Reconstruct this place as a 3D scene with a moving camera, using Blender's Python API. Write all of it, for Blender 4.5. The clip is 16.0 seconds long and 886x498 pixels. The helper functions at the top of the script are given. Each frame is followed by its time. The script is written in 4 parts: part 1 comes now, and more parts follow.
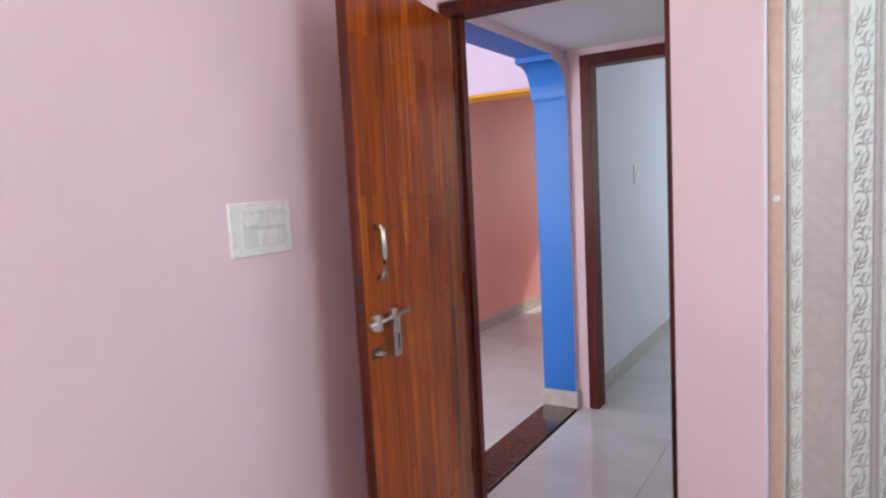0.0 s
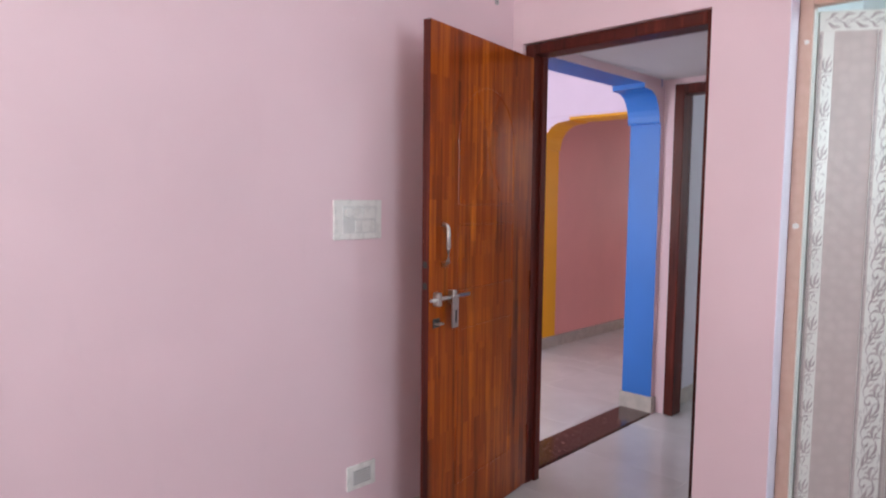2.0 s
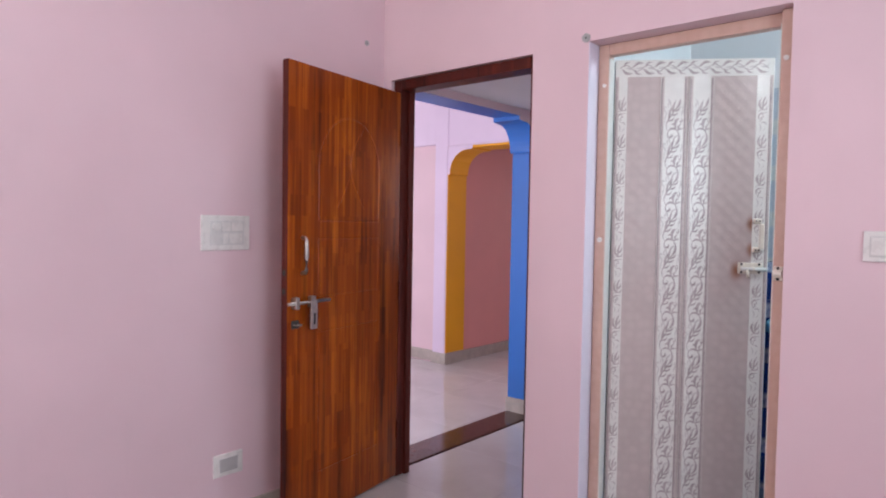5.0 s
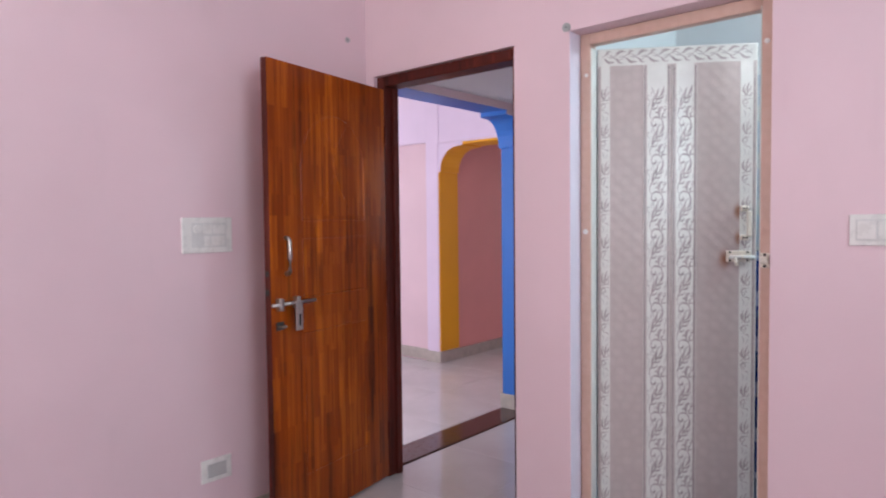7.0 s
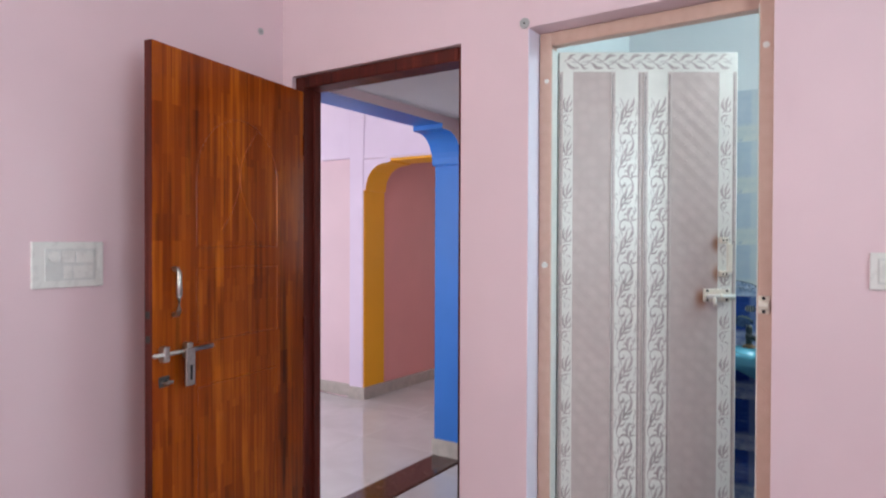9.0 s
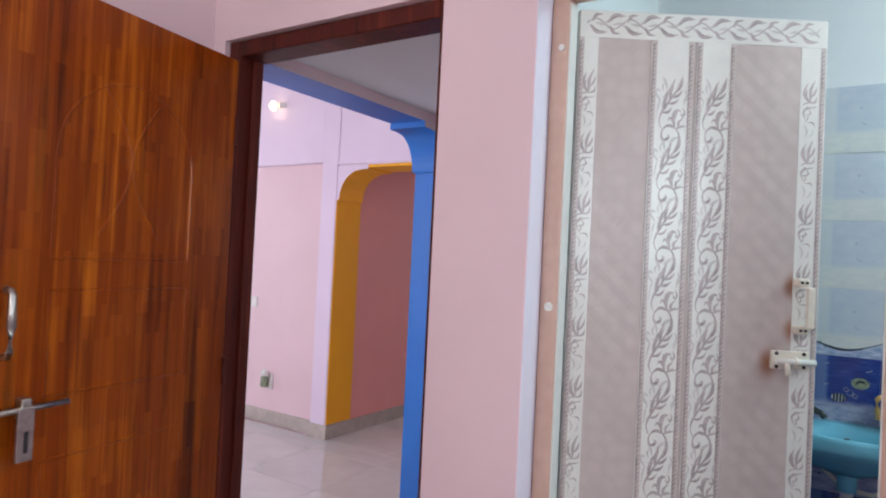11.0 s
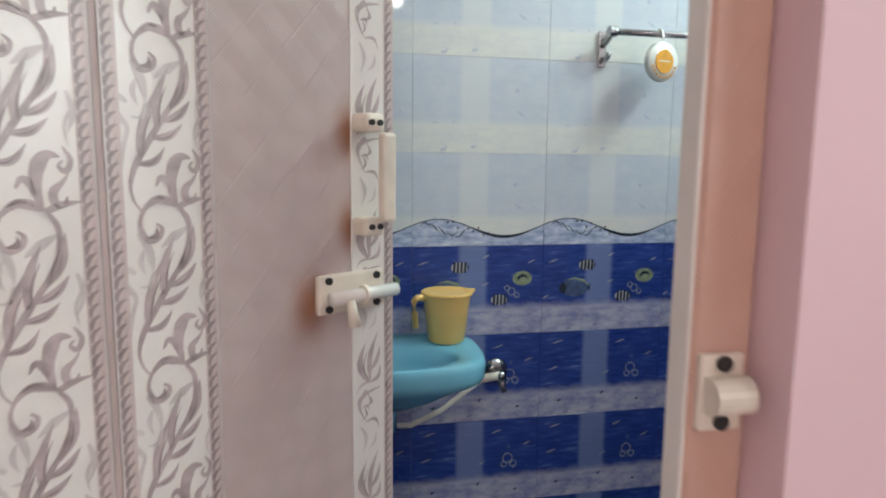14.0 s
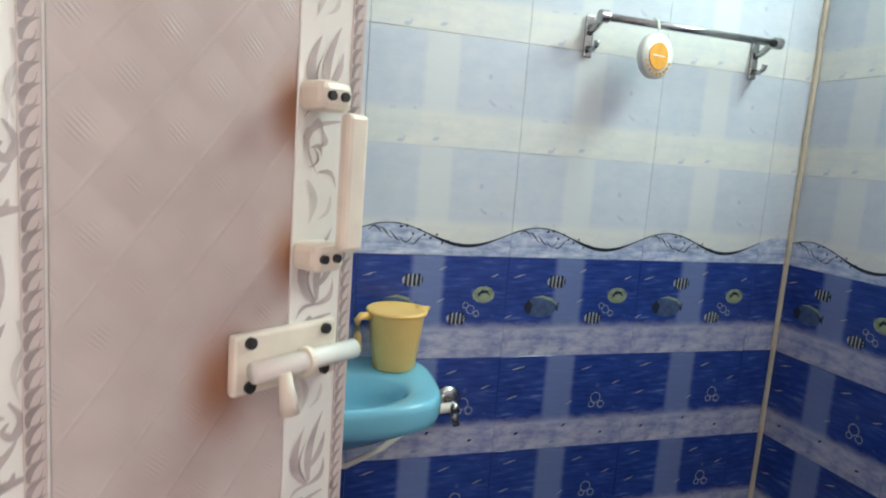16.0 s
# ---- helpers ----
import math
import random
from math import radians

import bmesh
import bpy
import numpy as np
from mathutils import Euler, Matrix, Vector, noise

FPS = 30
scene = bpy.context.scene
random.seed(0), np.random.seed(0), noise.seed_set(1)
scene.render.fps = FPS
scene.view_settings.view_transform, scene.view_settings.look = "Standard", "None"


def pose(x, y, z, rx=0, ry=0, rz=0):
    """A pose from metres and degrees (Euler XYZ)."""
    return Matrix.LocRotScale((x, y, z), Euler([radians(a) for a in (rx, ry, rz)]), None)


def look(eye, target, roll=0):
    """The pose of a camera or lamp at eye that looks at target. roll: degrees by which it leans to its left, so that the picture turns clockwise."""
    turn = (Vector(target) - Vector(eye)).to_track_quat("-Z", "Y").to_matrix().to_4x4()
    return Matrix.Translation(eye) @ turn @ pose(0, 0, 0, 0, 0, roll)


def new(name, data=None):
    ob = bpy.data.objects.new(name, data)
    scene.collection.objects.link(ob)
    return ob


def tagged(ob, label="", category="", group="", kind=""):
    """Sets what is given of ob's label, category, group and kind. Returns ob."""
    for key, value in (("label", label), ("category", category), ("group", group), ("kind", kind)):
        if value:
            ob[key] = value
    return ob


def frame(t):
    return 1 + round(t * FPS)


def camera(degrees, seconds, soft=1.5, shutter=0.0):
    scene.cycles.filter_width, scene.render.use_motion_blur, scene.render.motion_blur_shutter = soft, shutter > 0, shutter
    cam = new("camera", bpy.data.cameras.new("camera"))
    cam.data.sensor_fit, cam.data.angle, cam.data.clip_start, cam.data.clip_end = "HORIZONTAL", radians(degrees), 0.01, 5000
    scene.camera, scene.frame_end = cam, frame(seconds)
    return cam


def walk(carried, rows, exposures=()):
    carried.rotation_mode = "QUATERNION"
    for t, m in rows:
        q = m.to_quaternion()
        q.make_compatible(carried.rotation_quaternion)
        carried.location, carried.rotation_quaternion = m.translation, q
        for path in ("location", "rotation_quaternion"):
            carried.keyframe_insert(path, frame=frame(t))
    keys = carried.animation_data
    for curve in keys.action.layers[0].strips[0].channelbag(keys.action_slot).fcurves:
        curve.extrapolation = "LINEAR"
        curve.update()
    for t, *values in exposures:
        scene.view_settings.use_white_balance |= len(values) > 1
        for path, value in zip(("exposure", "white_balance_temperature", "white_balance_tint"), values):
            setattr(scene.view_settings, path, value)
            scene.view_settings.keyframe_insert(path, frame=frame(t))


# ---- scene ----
cam = camera(69.0, 16.0, 2.0, 0.4)
PATH = [
    (0, (0.222, 0.294, 1.449), (-0.827, 1.985, 1.255), -3.0),
    (0.5, (0.407, 0.29, 1.449), (-0.654, 1.979, 1.303), 0.5),
    (1, (0.513, 0.203, 1.449), (-0.643, 1.832, 1.361), -1.6),
    (1.5, (0.617, 0.093, 1.444), (-0.695, 1.581, 1.194), -0.7),
    (2, (0.771, 0.064, 1.444), (-0.627, 1.484, 1.284), 0.6),
    (2.5, (0.984, 0.044, 1.423), (-0.488, 1.396, 1.339), 6.7),
    (3, (1.117, 0.014, 1.436), (-0.355, 1.366, 1.366), 4.1),
    (3.5, (1.212, -0.041, 1.442), (-0.241, 1.332, 1.369), 0.2),
    (4, (1.312, -0.063, 1.447), (-0.072, 1.38, 1.395), 1.2),
    (4.5, (1.315, 0.029, 1.419), (-0.018, 1.519, 1.353), 1.5),
    (4.7, (1.322, 0.082, 1.414), (0.014, 1.593, 1.332), 1.1),
    (6.8, (1.367, 0.15, 1.401), (0.04, 1.646, 1.357), 0.2),
    (7, (1.357, 0.169, 1.398), (0.052, 1.683, 1.316), -0.6),
    (7.5, (1.245, 0.215, 1.403), (0.123, 1.866, 1.298), 0.6),
    (8, (1.131, 0.254, 1.409), (0.091, 1.954, 1.237), -4.4),
    (8.5, (1.067, 0.349, 1.402), (0.058, 2.071, 1.271), -1.3),
    (9, (1.012, 0.511, 1.434), (-0.098, 2.175, 1.412), 0.2),
    (9.2, (1.001, 0.554, 1.428), (-0.1, 2.224, 1.456), 1.1),
    (11.3, (0.651, 1.203, 1.457), (-0.421, 2.891, 1.494), 3.3),
    (11.5, (0.627, 1.259, 1.441), (-0.384, 2.985, 1.477), 3.9),
    (12, (0.534, 1.423, 1.44), (-0.15, 3.302, 1.409), 1.2),
    (12.2, (0.54, 1.461, 1.437), (-0.044, 3.373, 1.39), 0.4),
    (12.5, (0.497, 1.618, 1.426), (-0.017, 3.55, 1.353), 0.6),
    (13, (0.498, 1.83, 1.412), (0.14, 3.794, 1.303), 3.5),
    (13.5, (0.498, 2.022, 1.392), (0.599, 4.009, 1.188), 4.8),
    (14, (0.502, 2.207, 1.398), (0.909, 4.147, 1.134), 0.6),
    (14.5, (0.519, 2.382, 1.4), (0.901, 4.337, 1.223), 2.0),
    (15, (0.550, 2.441, 1.383), (0.970, 4.363, 1.019), 5.49),
    (15.5, (0.523, 2.440, 1.385), (1.057, 4.342, 1.073), 6.80),
    (16, (0.511, 2.474, 1.407), (1.124, 4.357, 1.119), 4.35),
]
EXPOSURES = [(0, -0.05, 6350, 0), (2, -0.2, 6500, 6), (4, -0.35, 6500, 13), (7, -0.35, 6450, 10), (9, -0.28, 6400, 2), (11.5, -0.48, 6450, 7), (12.5, -0.75, 7100, 17), (13.5, -0.5, 7400, 12), (14.2, -0.35, 7200, 8), (14.7, -0.3, 6950, 5), (16, 0.0, 7400, 7)]
walk(cam, [(t, look(eye, target, roll)) for t, eye, target, roll in PATH], EXPOSURES)

# ---- world and large lights ----
world = bpy.data.worlds.new("sky")
scene.world = world
world.use_nodes = True
sky_node = world.node_tree.nodes.new("ShaderNodeTexSky")
sky_node.sky_type = "NISHITA"
sky_node.sun_disc = False
sky_node.sun_elevation = radians(50)
sky_node.sun_rotation = radians(200)
world.node_tree.links.new(sky_node.outputs[0], world.node_tree.nodes["Background"].inputs[0])
world.node_tree.nodes["Background"].inputs[1].default_value = 0.12
sun = new("sun", bpy.data.lights.new("sun", "SUN"))
sun.data.energy, sun.data.angle, sun.data.color = 3.0, radians(0.5), (1.0, 0.95, 0.88)
sun.matrix_world = pose(0, 0, 8, 40, 0, 160)


def window_light(name, place, target, width, height, power, colour):
    lamp = new(name, bpy.data.lights.new(name, "AREA"))
    lamp.data.shape, lamp.data.size, lamp.data.size_y = "RECTANGLE", width, height
    lamp.data.energy, lamp.data.color = power, colour
    lamp.matrix_world = look(place, target)
    return lamp


# daylight in the openings of the windows; some of these windows are unseen additions
window_light("daylight_bedroom_south", (-0.40, -1.42, 1.90), (-0.6, 2, 3.3), 1.3, 1.15, 40, (1.0, 0.94, 0.92))
window_light("daylight_bedroom_east", (2.72, 0.6, 1.90), (0, 0.6, 3.1), 1.1, 1.15, 44, (0.78, 0.91, 1.0))
# hall fill from two unseen, added windows; the south one also brightens the passage
window_light("daylight_hall", (-6.6, 3.0, 1.7), (-3, 3.2, 1.4), 1.6, 1.3, 60, (0.95, 0.93, 1.0))
window_light("fill_hall_south", (-2.25, 0.55, 1.7), (-2.5, 5, 1.6), 1.6, 1.3, 68, (0.95, 0.93, 1.0))
# added fill from the unseen passage end, lifts the rose wall and orange pillar
window_light("fill_passage", (-1.9, 8.12, 1.65), (-2.2, 5, 1.4), 0.85, 1.3, 7, (1.0, 0.95, 0.95))
# added fill that brightens the far room from out of view
window_light("fill_far_room", (0.9, 6.6, 1.7), (-1, 6.2, 1.3), 1.1, 1.2, 26, (0.85, 0.93, 1.0))
window_light("daylight_bathroom", (1.93, 3.30, 2.385), (0.5, 3.25, 1.75), 0.66, 0.32, 23, (0.70, 0.95, 1.0))

# ---- materials ----


def material(name, colour, rough=0.5, metal=0.0):
    m = bpy.data.materials.new(name)
    m.use_nodes = True
    b = m.node_tree.nodes["Principled BSDF"]
    b.inputs["Base Color"].default_value = (*colour, 1)
    b.inputs["Roughness"].default_value = rough
    b.inputs["Metallic"].default_value = metal
    return m


def kit(m):
    n = m.node_tree.nodes
    return n, m.node_tree.links, n["Principled BSDF"]


def coords(m, scale=(1, 1, 1), kind="Object"):
    n, l, b = kit(m)
    tc, mp = n.new("ShaderNodeTexCoord"), n.new("ShaderNodeMapping")
    mp.inputs["Scale"].default_value = scale
    l.new(tc.outputs[kind], mp.inputs[0])
    return mp.outputs[0]


def noise_tex(m, vec, scale, detail=4.0, rough=0.55):
    n, l, b = kit(m)
    t = n.new("ShaderNodeTexNoise")
    t.inputs["Scale"].default_value, t.inputs["Detail"].default_value, t.inputs["Roughness"].default_value = scale, detail, rough
    l.new(vec, t.inputs["Vector"])
    return t.outputs["Fac"]


def ramp(m, fac, stops):
    n, l, b = kit(m)
    r = n.new("ShaderNodeValToRGB")
    while len(r.color_ramp.elements) < len(stops):
        r.color_ramp.elements.new(0.5)
    for e, (p, c) in zip(r.color_ramp.elements, stops):
        e.position, e.color = p, (*c, 1)
    l.new(fac, r.inputs[0])
    return r.outputs[0]


def maths(m, op, a, b=0.0, c=0.0):
    n, l, _ = kit(m)
    x = n.new("ShaderNodeMath")
    x.operation = op
    for i, v in enumerate((a, b, c)):
        if isinstance(v, (int, float)):
            x.inputs[i].default_value = v
        else:
            l.new(v, x.inputs[i])
    return x.outputs[0]


def mixed(m, fac, a, b, blend="MIX"):
    n, l, _ = kit(m)
    x = n.new("ShaderNodeMix")
    x.data_type, x.blend_type = "RGBA", blend
    for i, v in ((0, fac), (6, a), (7, b)):
        if isinstance(v, (int, float)):
            x.inputs[i].default_value = v
        elif isinstance(v, tuple):
            x.inputs[i].default_value = (*v, 1)
        else:
            l.new(v, x.inputs[i])
    return x.outputs[2]


def step(m, x, lo, hi):
    """0 below lo, 1 above hi."""
    n, l, _ = kit(m)
    r = n.new("ShaderNodeMapRange")
    r.interpolation_type = "SMOOTHSTEP"
    r.inputs[1].default_value, r.inputs[2].default_value = lo, hi
    l.new(x, r.inputs[0])
    return r.outputs[0]


def relief(m, height, strength=0.2, distance=0.002):
    n, l, b = kit(m)
    x = n.new("ShaderNodeBump")
    x.inputs["Strength"].default_value, x.inputs["Distance"].default_value = strength, distance
    l.new(height, x.inputs["Height"])
    l.new(x.outputs[0], b.inputs["Normal"])


def plaster(name, colour, rough=0.55, vary=0.06):
    m = material(name, colour, rough)
    n, l, b = kit(m)
    v = coords(m)
    big = noise_tex(m, v, 1.3, 3)
    dark = tuple(c * (1 - vary) for c in colour)
    lite = tuple(min(1, c * (1 + vary * 0.6)) for c in colour)
    col = ramp(m, big, [(0.3, dark), (0.7, lite)])
    smear = noise_tex(m, coords(m, (1, 1, 0.25)), 9, 5)
    col = mixed(m, maths(m, "MULTIPLY", step(m, smear, 0.58, 0.75), 0.12), col, tuple(c * 0.82 for c in colour))
    l.new(col, b.inputs["Base Color"])
    fine = noise_tex(m, v, 60, 4)
    wave = noise_tex(m, v, 5, 2)
    relief(m, maths(m, "ADD", maths(m, "MULTIPLY", wave, 3.0), fine), 0.18, 0.002)
    return m


def wood(name, pale, mid, deep, rough=0.22, scale=1.0):
    """Lacquered veneer: upright grain with darker streaks and lighter plank bands."""
    m = material(name, mid, rough)
    n, l, b = kit(m)
    bands = noise_tex(m, coords(m, (34 * scale, 34 * scale, 0.7 * scale)), 1.0, 3, 0.6)
    grain = noise_tex(m, coords(m, (160 * scale, 160 * scale, 3.0 * scale)), 1.0, 5, 0.65)
    blot = noise_tex(m, coords(m, (9 * scale, 9 * scale, 1.6 * scale)), 1.0, 3)
    mixv = maths(m, "ADD", maths(m, "MULTIPLY", bands, 0.42), maths(m, "ADD", maths(m, "MULTIPLY", grain, 0.2), maths(m, "MULTIPLY", blot, 0.38)))
    col = ramp(m, mixv, [(0.40, deep), (0.47, mid), (0.53, mid), (0.61, pale)])
    l.new(col, b.inputs["Base Color"])
    b.inputs["Coat Weight"].default_value = 0.06
    b.inputs["Specular IOR Level"].default_value = 0.22
    b.inputs["Coat Roughness"].default_value = 0.12
    relief(m, grain, 0.08, 0.001)
    return m


def plain(name, colour, rough, metal=0.0, vary=0.12, scale=30):
    m = material(name, colour, rough, metal)
    n, l, b = kit(m)
    f = noise_tex(m, coords(m), scale, 5)
    l.new(ramp(m, f, [(0.3, tuple(c * (1 - vary) for c in colour)), (0.7, tuple(min(1, c * (1 + vary * 0.5)) for c in colour))]), b.inputs["Base Color"])
    l.new(maths(m, "ADD", maths(m, "MULTIPLY", f, 0.12), rough - 0.06), b.inputs["Roughness"])
    return m


def staves(name, pale, mid, deep):
    """Lacquered veneer of narrow upright staves, each with its own tone, butted at uneven heights."""
    m = wood(name, pale, mid, deep, 0.28)
    n, l, b = kit(m)
    tc, sep, com = n.new("ShaderNodeTexCoord"), n.new("ShaderNodeSeparateXYZ"), n.new("ShaderNodeCombineXYZ")
    l.new(tc.outputs["Object"], sep.inputs[0])
    bend = maths(m, "MULTIPLY", noise_tex(m, coords(m, (6, 6, 2)), 1.0, 2), 0.012)
    l.new(sep.outputs[2], com.inputs[0])
    l.new(maths(m, "ADD", sep.outputs[0], bend), com.inputs[1])
    tone = []
    for width, height, shift in ((0.46, 0.041, 0.37), (0.23, 0.0165, 0.61)):
        t = n.new("ShaderNodeTexBrick")
        t.offset, t.offset_frequency = shift, 2
        t.inputs["Color1"].default_value, t.inputs["Color2"].default_value, t.inputs["Mortar"].default_value = (0, 0, 0, 1), (1, 1, 1, 1), (0.3, 0.3, 0.3, 1)
        t.inputs["Scale"].default_value, t.inputs["Mortar Size"].default_value = 1.0, 0.0006
        t.inputs["Brick Width"].default_value, t.inputs["Row Height"].default_value = width, height
        l.new(com.outputs[0], t.inputs["Vector"])
        tone.append(t.outputs["Color"])
    both = maths(m, "ADD", maths(m, "MULTIPLY", tone[0], 0.55), maths(m, "MULTIPLY", tone[1], 0.45))
    old = b.inputs["Base Color"].links[0].from_socket
    col = mixed(m, 0.40, old, ramp(m, both, [(0.05, deep), (0.45, mid), (0.95, pale)]))
    l.new(col, b.inputs["Base Color"])
    return m


PINK = plaster("pink_emulsion", (0.80, 0.605, 0.65))
LILAC = plaster("lilac_emulsion", (0.80, 0.68, 0.83))
ROSE = plaster("rose_emulsion", (0.86, 0.38, 0.36))
WHITE = plaster("white_distemper", (0.80, 0.79, 0.80), 0.7, 0.04)
REVEAL = plaster("lilac_white_reveal", (0.84, 0.78, 0.90), 0.5, 0.03)
BLUE = plaster("blue_enamel", (0.028, 0.175, 0.60), 0.4, 0.1)
ORANGE = plaster("orange_enamel", (0.95, 0.45, 0.015), 0.4, 0.08)
GREYWALL = plaster("pale_grey_emulsion", (0.72, 0.70, 0.76), 0.6, 0.04)
TEAK = staves("teak_veneer", (0.60, 0.155, 0.006), (0.28, 0.046, 0.002), (0.060, 0.008, 0.001))
MAHOGANY = wood("dark_red_wood", (0.16, 0.026, 0.014), (0.085, 0.012, 0.007), (0.030, 0.004, 0.003), 0.5)
STEEL = plain("brushed_steel", (0.55, 0.53, 0.50), 0.3, 1.0, 0.2, 80)
CHROME = plain("dull_chrome", (0.42, 0.42, 0.42), 0.22, 1.0, 0.25, 40)
GREYMETAL = plain("grey_cast_metal", (0.10, 0.10, 0.10), 0.45, 0.8, 0.3, 60)
WHITEPLASTIC = plain("white_plastic", (0.80, 0.79, 0.76), 0.28, 0, 0.05)
PLATEGREY = plain("light_grey_plastic", (0.70, 0.70, 0.68), 0.35, 0, 0.08)
GREYPLASTIC = plain("grey_plastic", (0.42, 0.42, 0.42), 0.4, 0, 0.1)
CREAM = plain("yellowed_white_plastic", (0.78, 0.72, 0.62), 0.35, 0, 0.12)
BLACK = plain("black_iron", (0.02, 0.02, 0.02), 0.5, 0, 0.2)
AQUA = plain("aqua_glazed_ceramic", (0.19, 0.53, 0.68), 0.14, 0, 0.08, 6)
YELLOW = plain("yellow_plastic", (0.98, 0.60, 0.20), 0.35, 0, 0.06, 12)
SKIRT = plain("beige_stone_tile", (0.52, 0.47, 0.42), 0.2, 0, 0.15, 14)
BATHFLOOR = plain("blue_grey_floor_tile", (0.10, 0.13, 0.20), 0.35, 0, 0.2, 10)
NAVY = plain("navy_plastic", (0.015, 0.03, 0.20), 0.3, 0, 0.1)
CYAN = plain("pale_cyan_plastic", (0.25, 0.62, 0.72), 0.25, 0, 0.05)
GROUT = plain("cream_grout", (0.62, 0.52, 0.40), 0.75, 0, 0.15)
BLUEGROUT = plain("blue_grey_grout", (0.60, 0.62, 0.66), 0.7, 0, 0.1)
CARD = plain("orange_card", (0.80, 0.36, 0.05), 0.5, 0, 0.15, 60)
RUST = plain("rusty_stain", (0.35, 0.19, 0.10), 0.7, 0, 0.35, 60)


def glossy_floor():
    m = material("vitrified_floor_tile", (0.62, 0.60, 0.60), 0.08)
    n, l, b = kit(m)
    v = coords(m)
    cloud = noise_tex(m, v, 2.2, 6)
    spk = noise_tex(m, v, 90, 3)
    col = ramp(m, cloud, [(0.3, (0.56, 0.53, 0.53)), (0.7, (0.68, 0.66, 0.66))])
    l.new(mixed(m, maths(m, "MULTIPLY", step(m, spk, 0.6, 0.75), 0.25), col, (0.45, 0.42, 0.40)), b.inputs["Base Color"])
    l.new(maths(m, "ADD", maths(m, "MULTIPLY", cloud, 0.10), 0.03), b.inputs["Roughness"])
    return m


def granite():
    m = material("dark_brown_granite", (0.06, 0.03, 0.03), 0.15)
    n, l, b = kit(m)
    f = noise_tex(m, coords(m), 38, 6, 0.7)
    l.new(ramp(m, f, [(0.35, (0.025, 0.010, 0.010)), (0.55, (0.085, 0.035, 0.03)), (0.72, (0.22, 0.13, 0.11))]), b.inputs["Base Color"])
    return m


TILE_W, TILE_H = 0.3636, 0.245


def wall_tile(name, kind):
    """Printed glazed tile; local x across and z up from its lower left corner."""
    m = material(name, (0.3, 0.4, 0.6), 0.06)
    n, l, b = kit(m)
    tc, sep = n.new("ShaderNodeTexCoord"), n.new("ShaderNodeSeparateXYZ")
    l.new(tc.outputs["Object"], sep.inputs[0])
    x, z = sep.outputs[0], sep.outputs[2]
    cloud = noise_tex(m, coords(m, (1, 1, 2.2)), 16, 6, 0.65)
    ripple = noise_tex(m, coords(m, (14, 14, 90)), 1.0, 5, 0.6)
    wob = maths(m, "MULTIPLY", maths(m, "SUBTRACT", cloud, 0.5), 0.05)
    zz, xx = maths(m, "ADD", z, wob), maths(m, "ADD", x, maths(m, "MULTIPLY", wob, 0.25))
    strip = maths(m, "MULTIPLY", step(m, xx, 0.118, 0.135), maths(m, "SUBTRACT", 1.0, step(m, xx, 0.195, 0.210)))
    low = maths(m, "SUBTRACT", 1.0, step(m, zz, 0.066, 0.092))
    if kind == "blue":
        deep = ramp(m, ripple, [(0.30, (0.010, 0.028, 0.18)), (0.58, (0.026, 0.064, 0.29)), (0.76, (0.13, 0.20, 0.46))])
        strip_c, low_c = (0.20, 0.26, 0.47), ramp(m, cloud, [(0.36, (0.22, 0.25, 0.45)), (0.56, (0.50, 0.49, 0.60)), (0.7, (0.62, 0.60, 0.66))])
        strip_a, low_a = 0.72, 0.88
    else:
        deep = ramp(m, cloud, [(0.3, (0.52, 0.57, 0.66)), (0.7, (0.61, 0.64, 0.69))])
        strip_c, low_c = (0.70, 0.71, 0.70), ramp(m, cloud, [(0.35, (0.66, 0.67, 0.66)), (0.65, (0.78, 0.76, 0.70))])
        strip_a, low_a = 0.62, 0.85
    col = mixed(m, maths(m, "MULTIPLY", strip, strip_a), deep, strip_c)
    col = mixed(m, maths(m, "MULTIPLY", low, low_a), col, low_c)
    spots = noise_tex(m, coords(m, (20, 20, 34)), 1.0, 2)
    col = mixed(m, maths(m, "MULTIPLY", step(m, spots, 0.66, 0.70), 0.5), col, (0.10, 0.14, 0.30) if kind == "blue" else (0.34, 0.40, 0.56))
    if kind == "wave":
        s = maths(m, "SINE", maths(m, "MULTIPLY", maths(m, "ADD", xx, 0.02), 2 * math.pi / TILE_W))
        crest = maths(m, "ADD", maths(m, "MULTIPLY", s, 0.024), 0.048)
        under = maths(m, "SUBTRACT", 1.0, step(m, maths(m, "SUBTRACT", z, crest), -0.004, 0.004))
        water = ramp(m, noise_tex(m, coords(m, (18, 18, 60)), 1.0, 5, 0.7), [(0.34, (0.16, 0.22, 0.42)), (0.5, (0.40, 0.47, 0.66)), (0.68, (0.72, 0.74, 0.80))])
        col = mixed(m, maths(m, "MULTIPLY", under, 0.9), col, water)
    l.new(col, b.inputs["Base Color"])
    relief(m, noise_tex(m, coords(m), 7, 2), 0.05, 0.003)
    return m


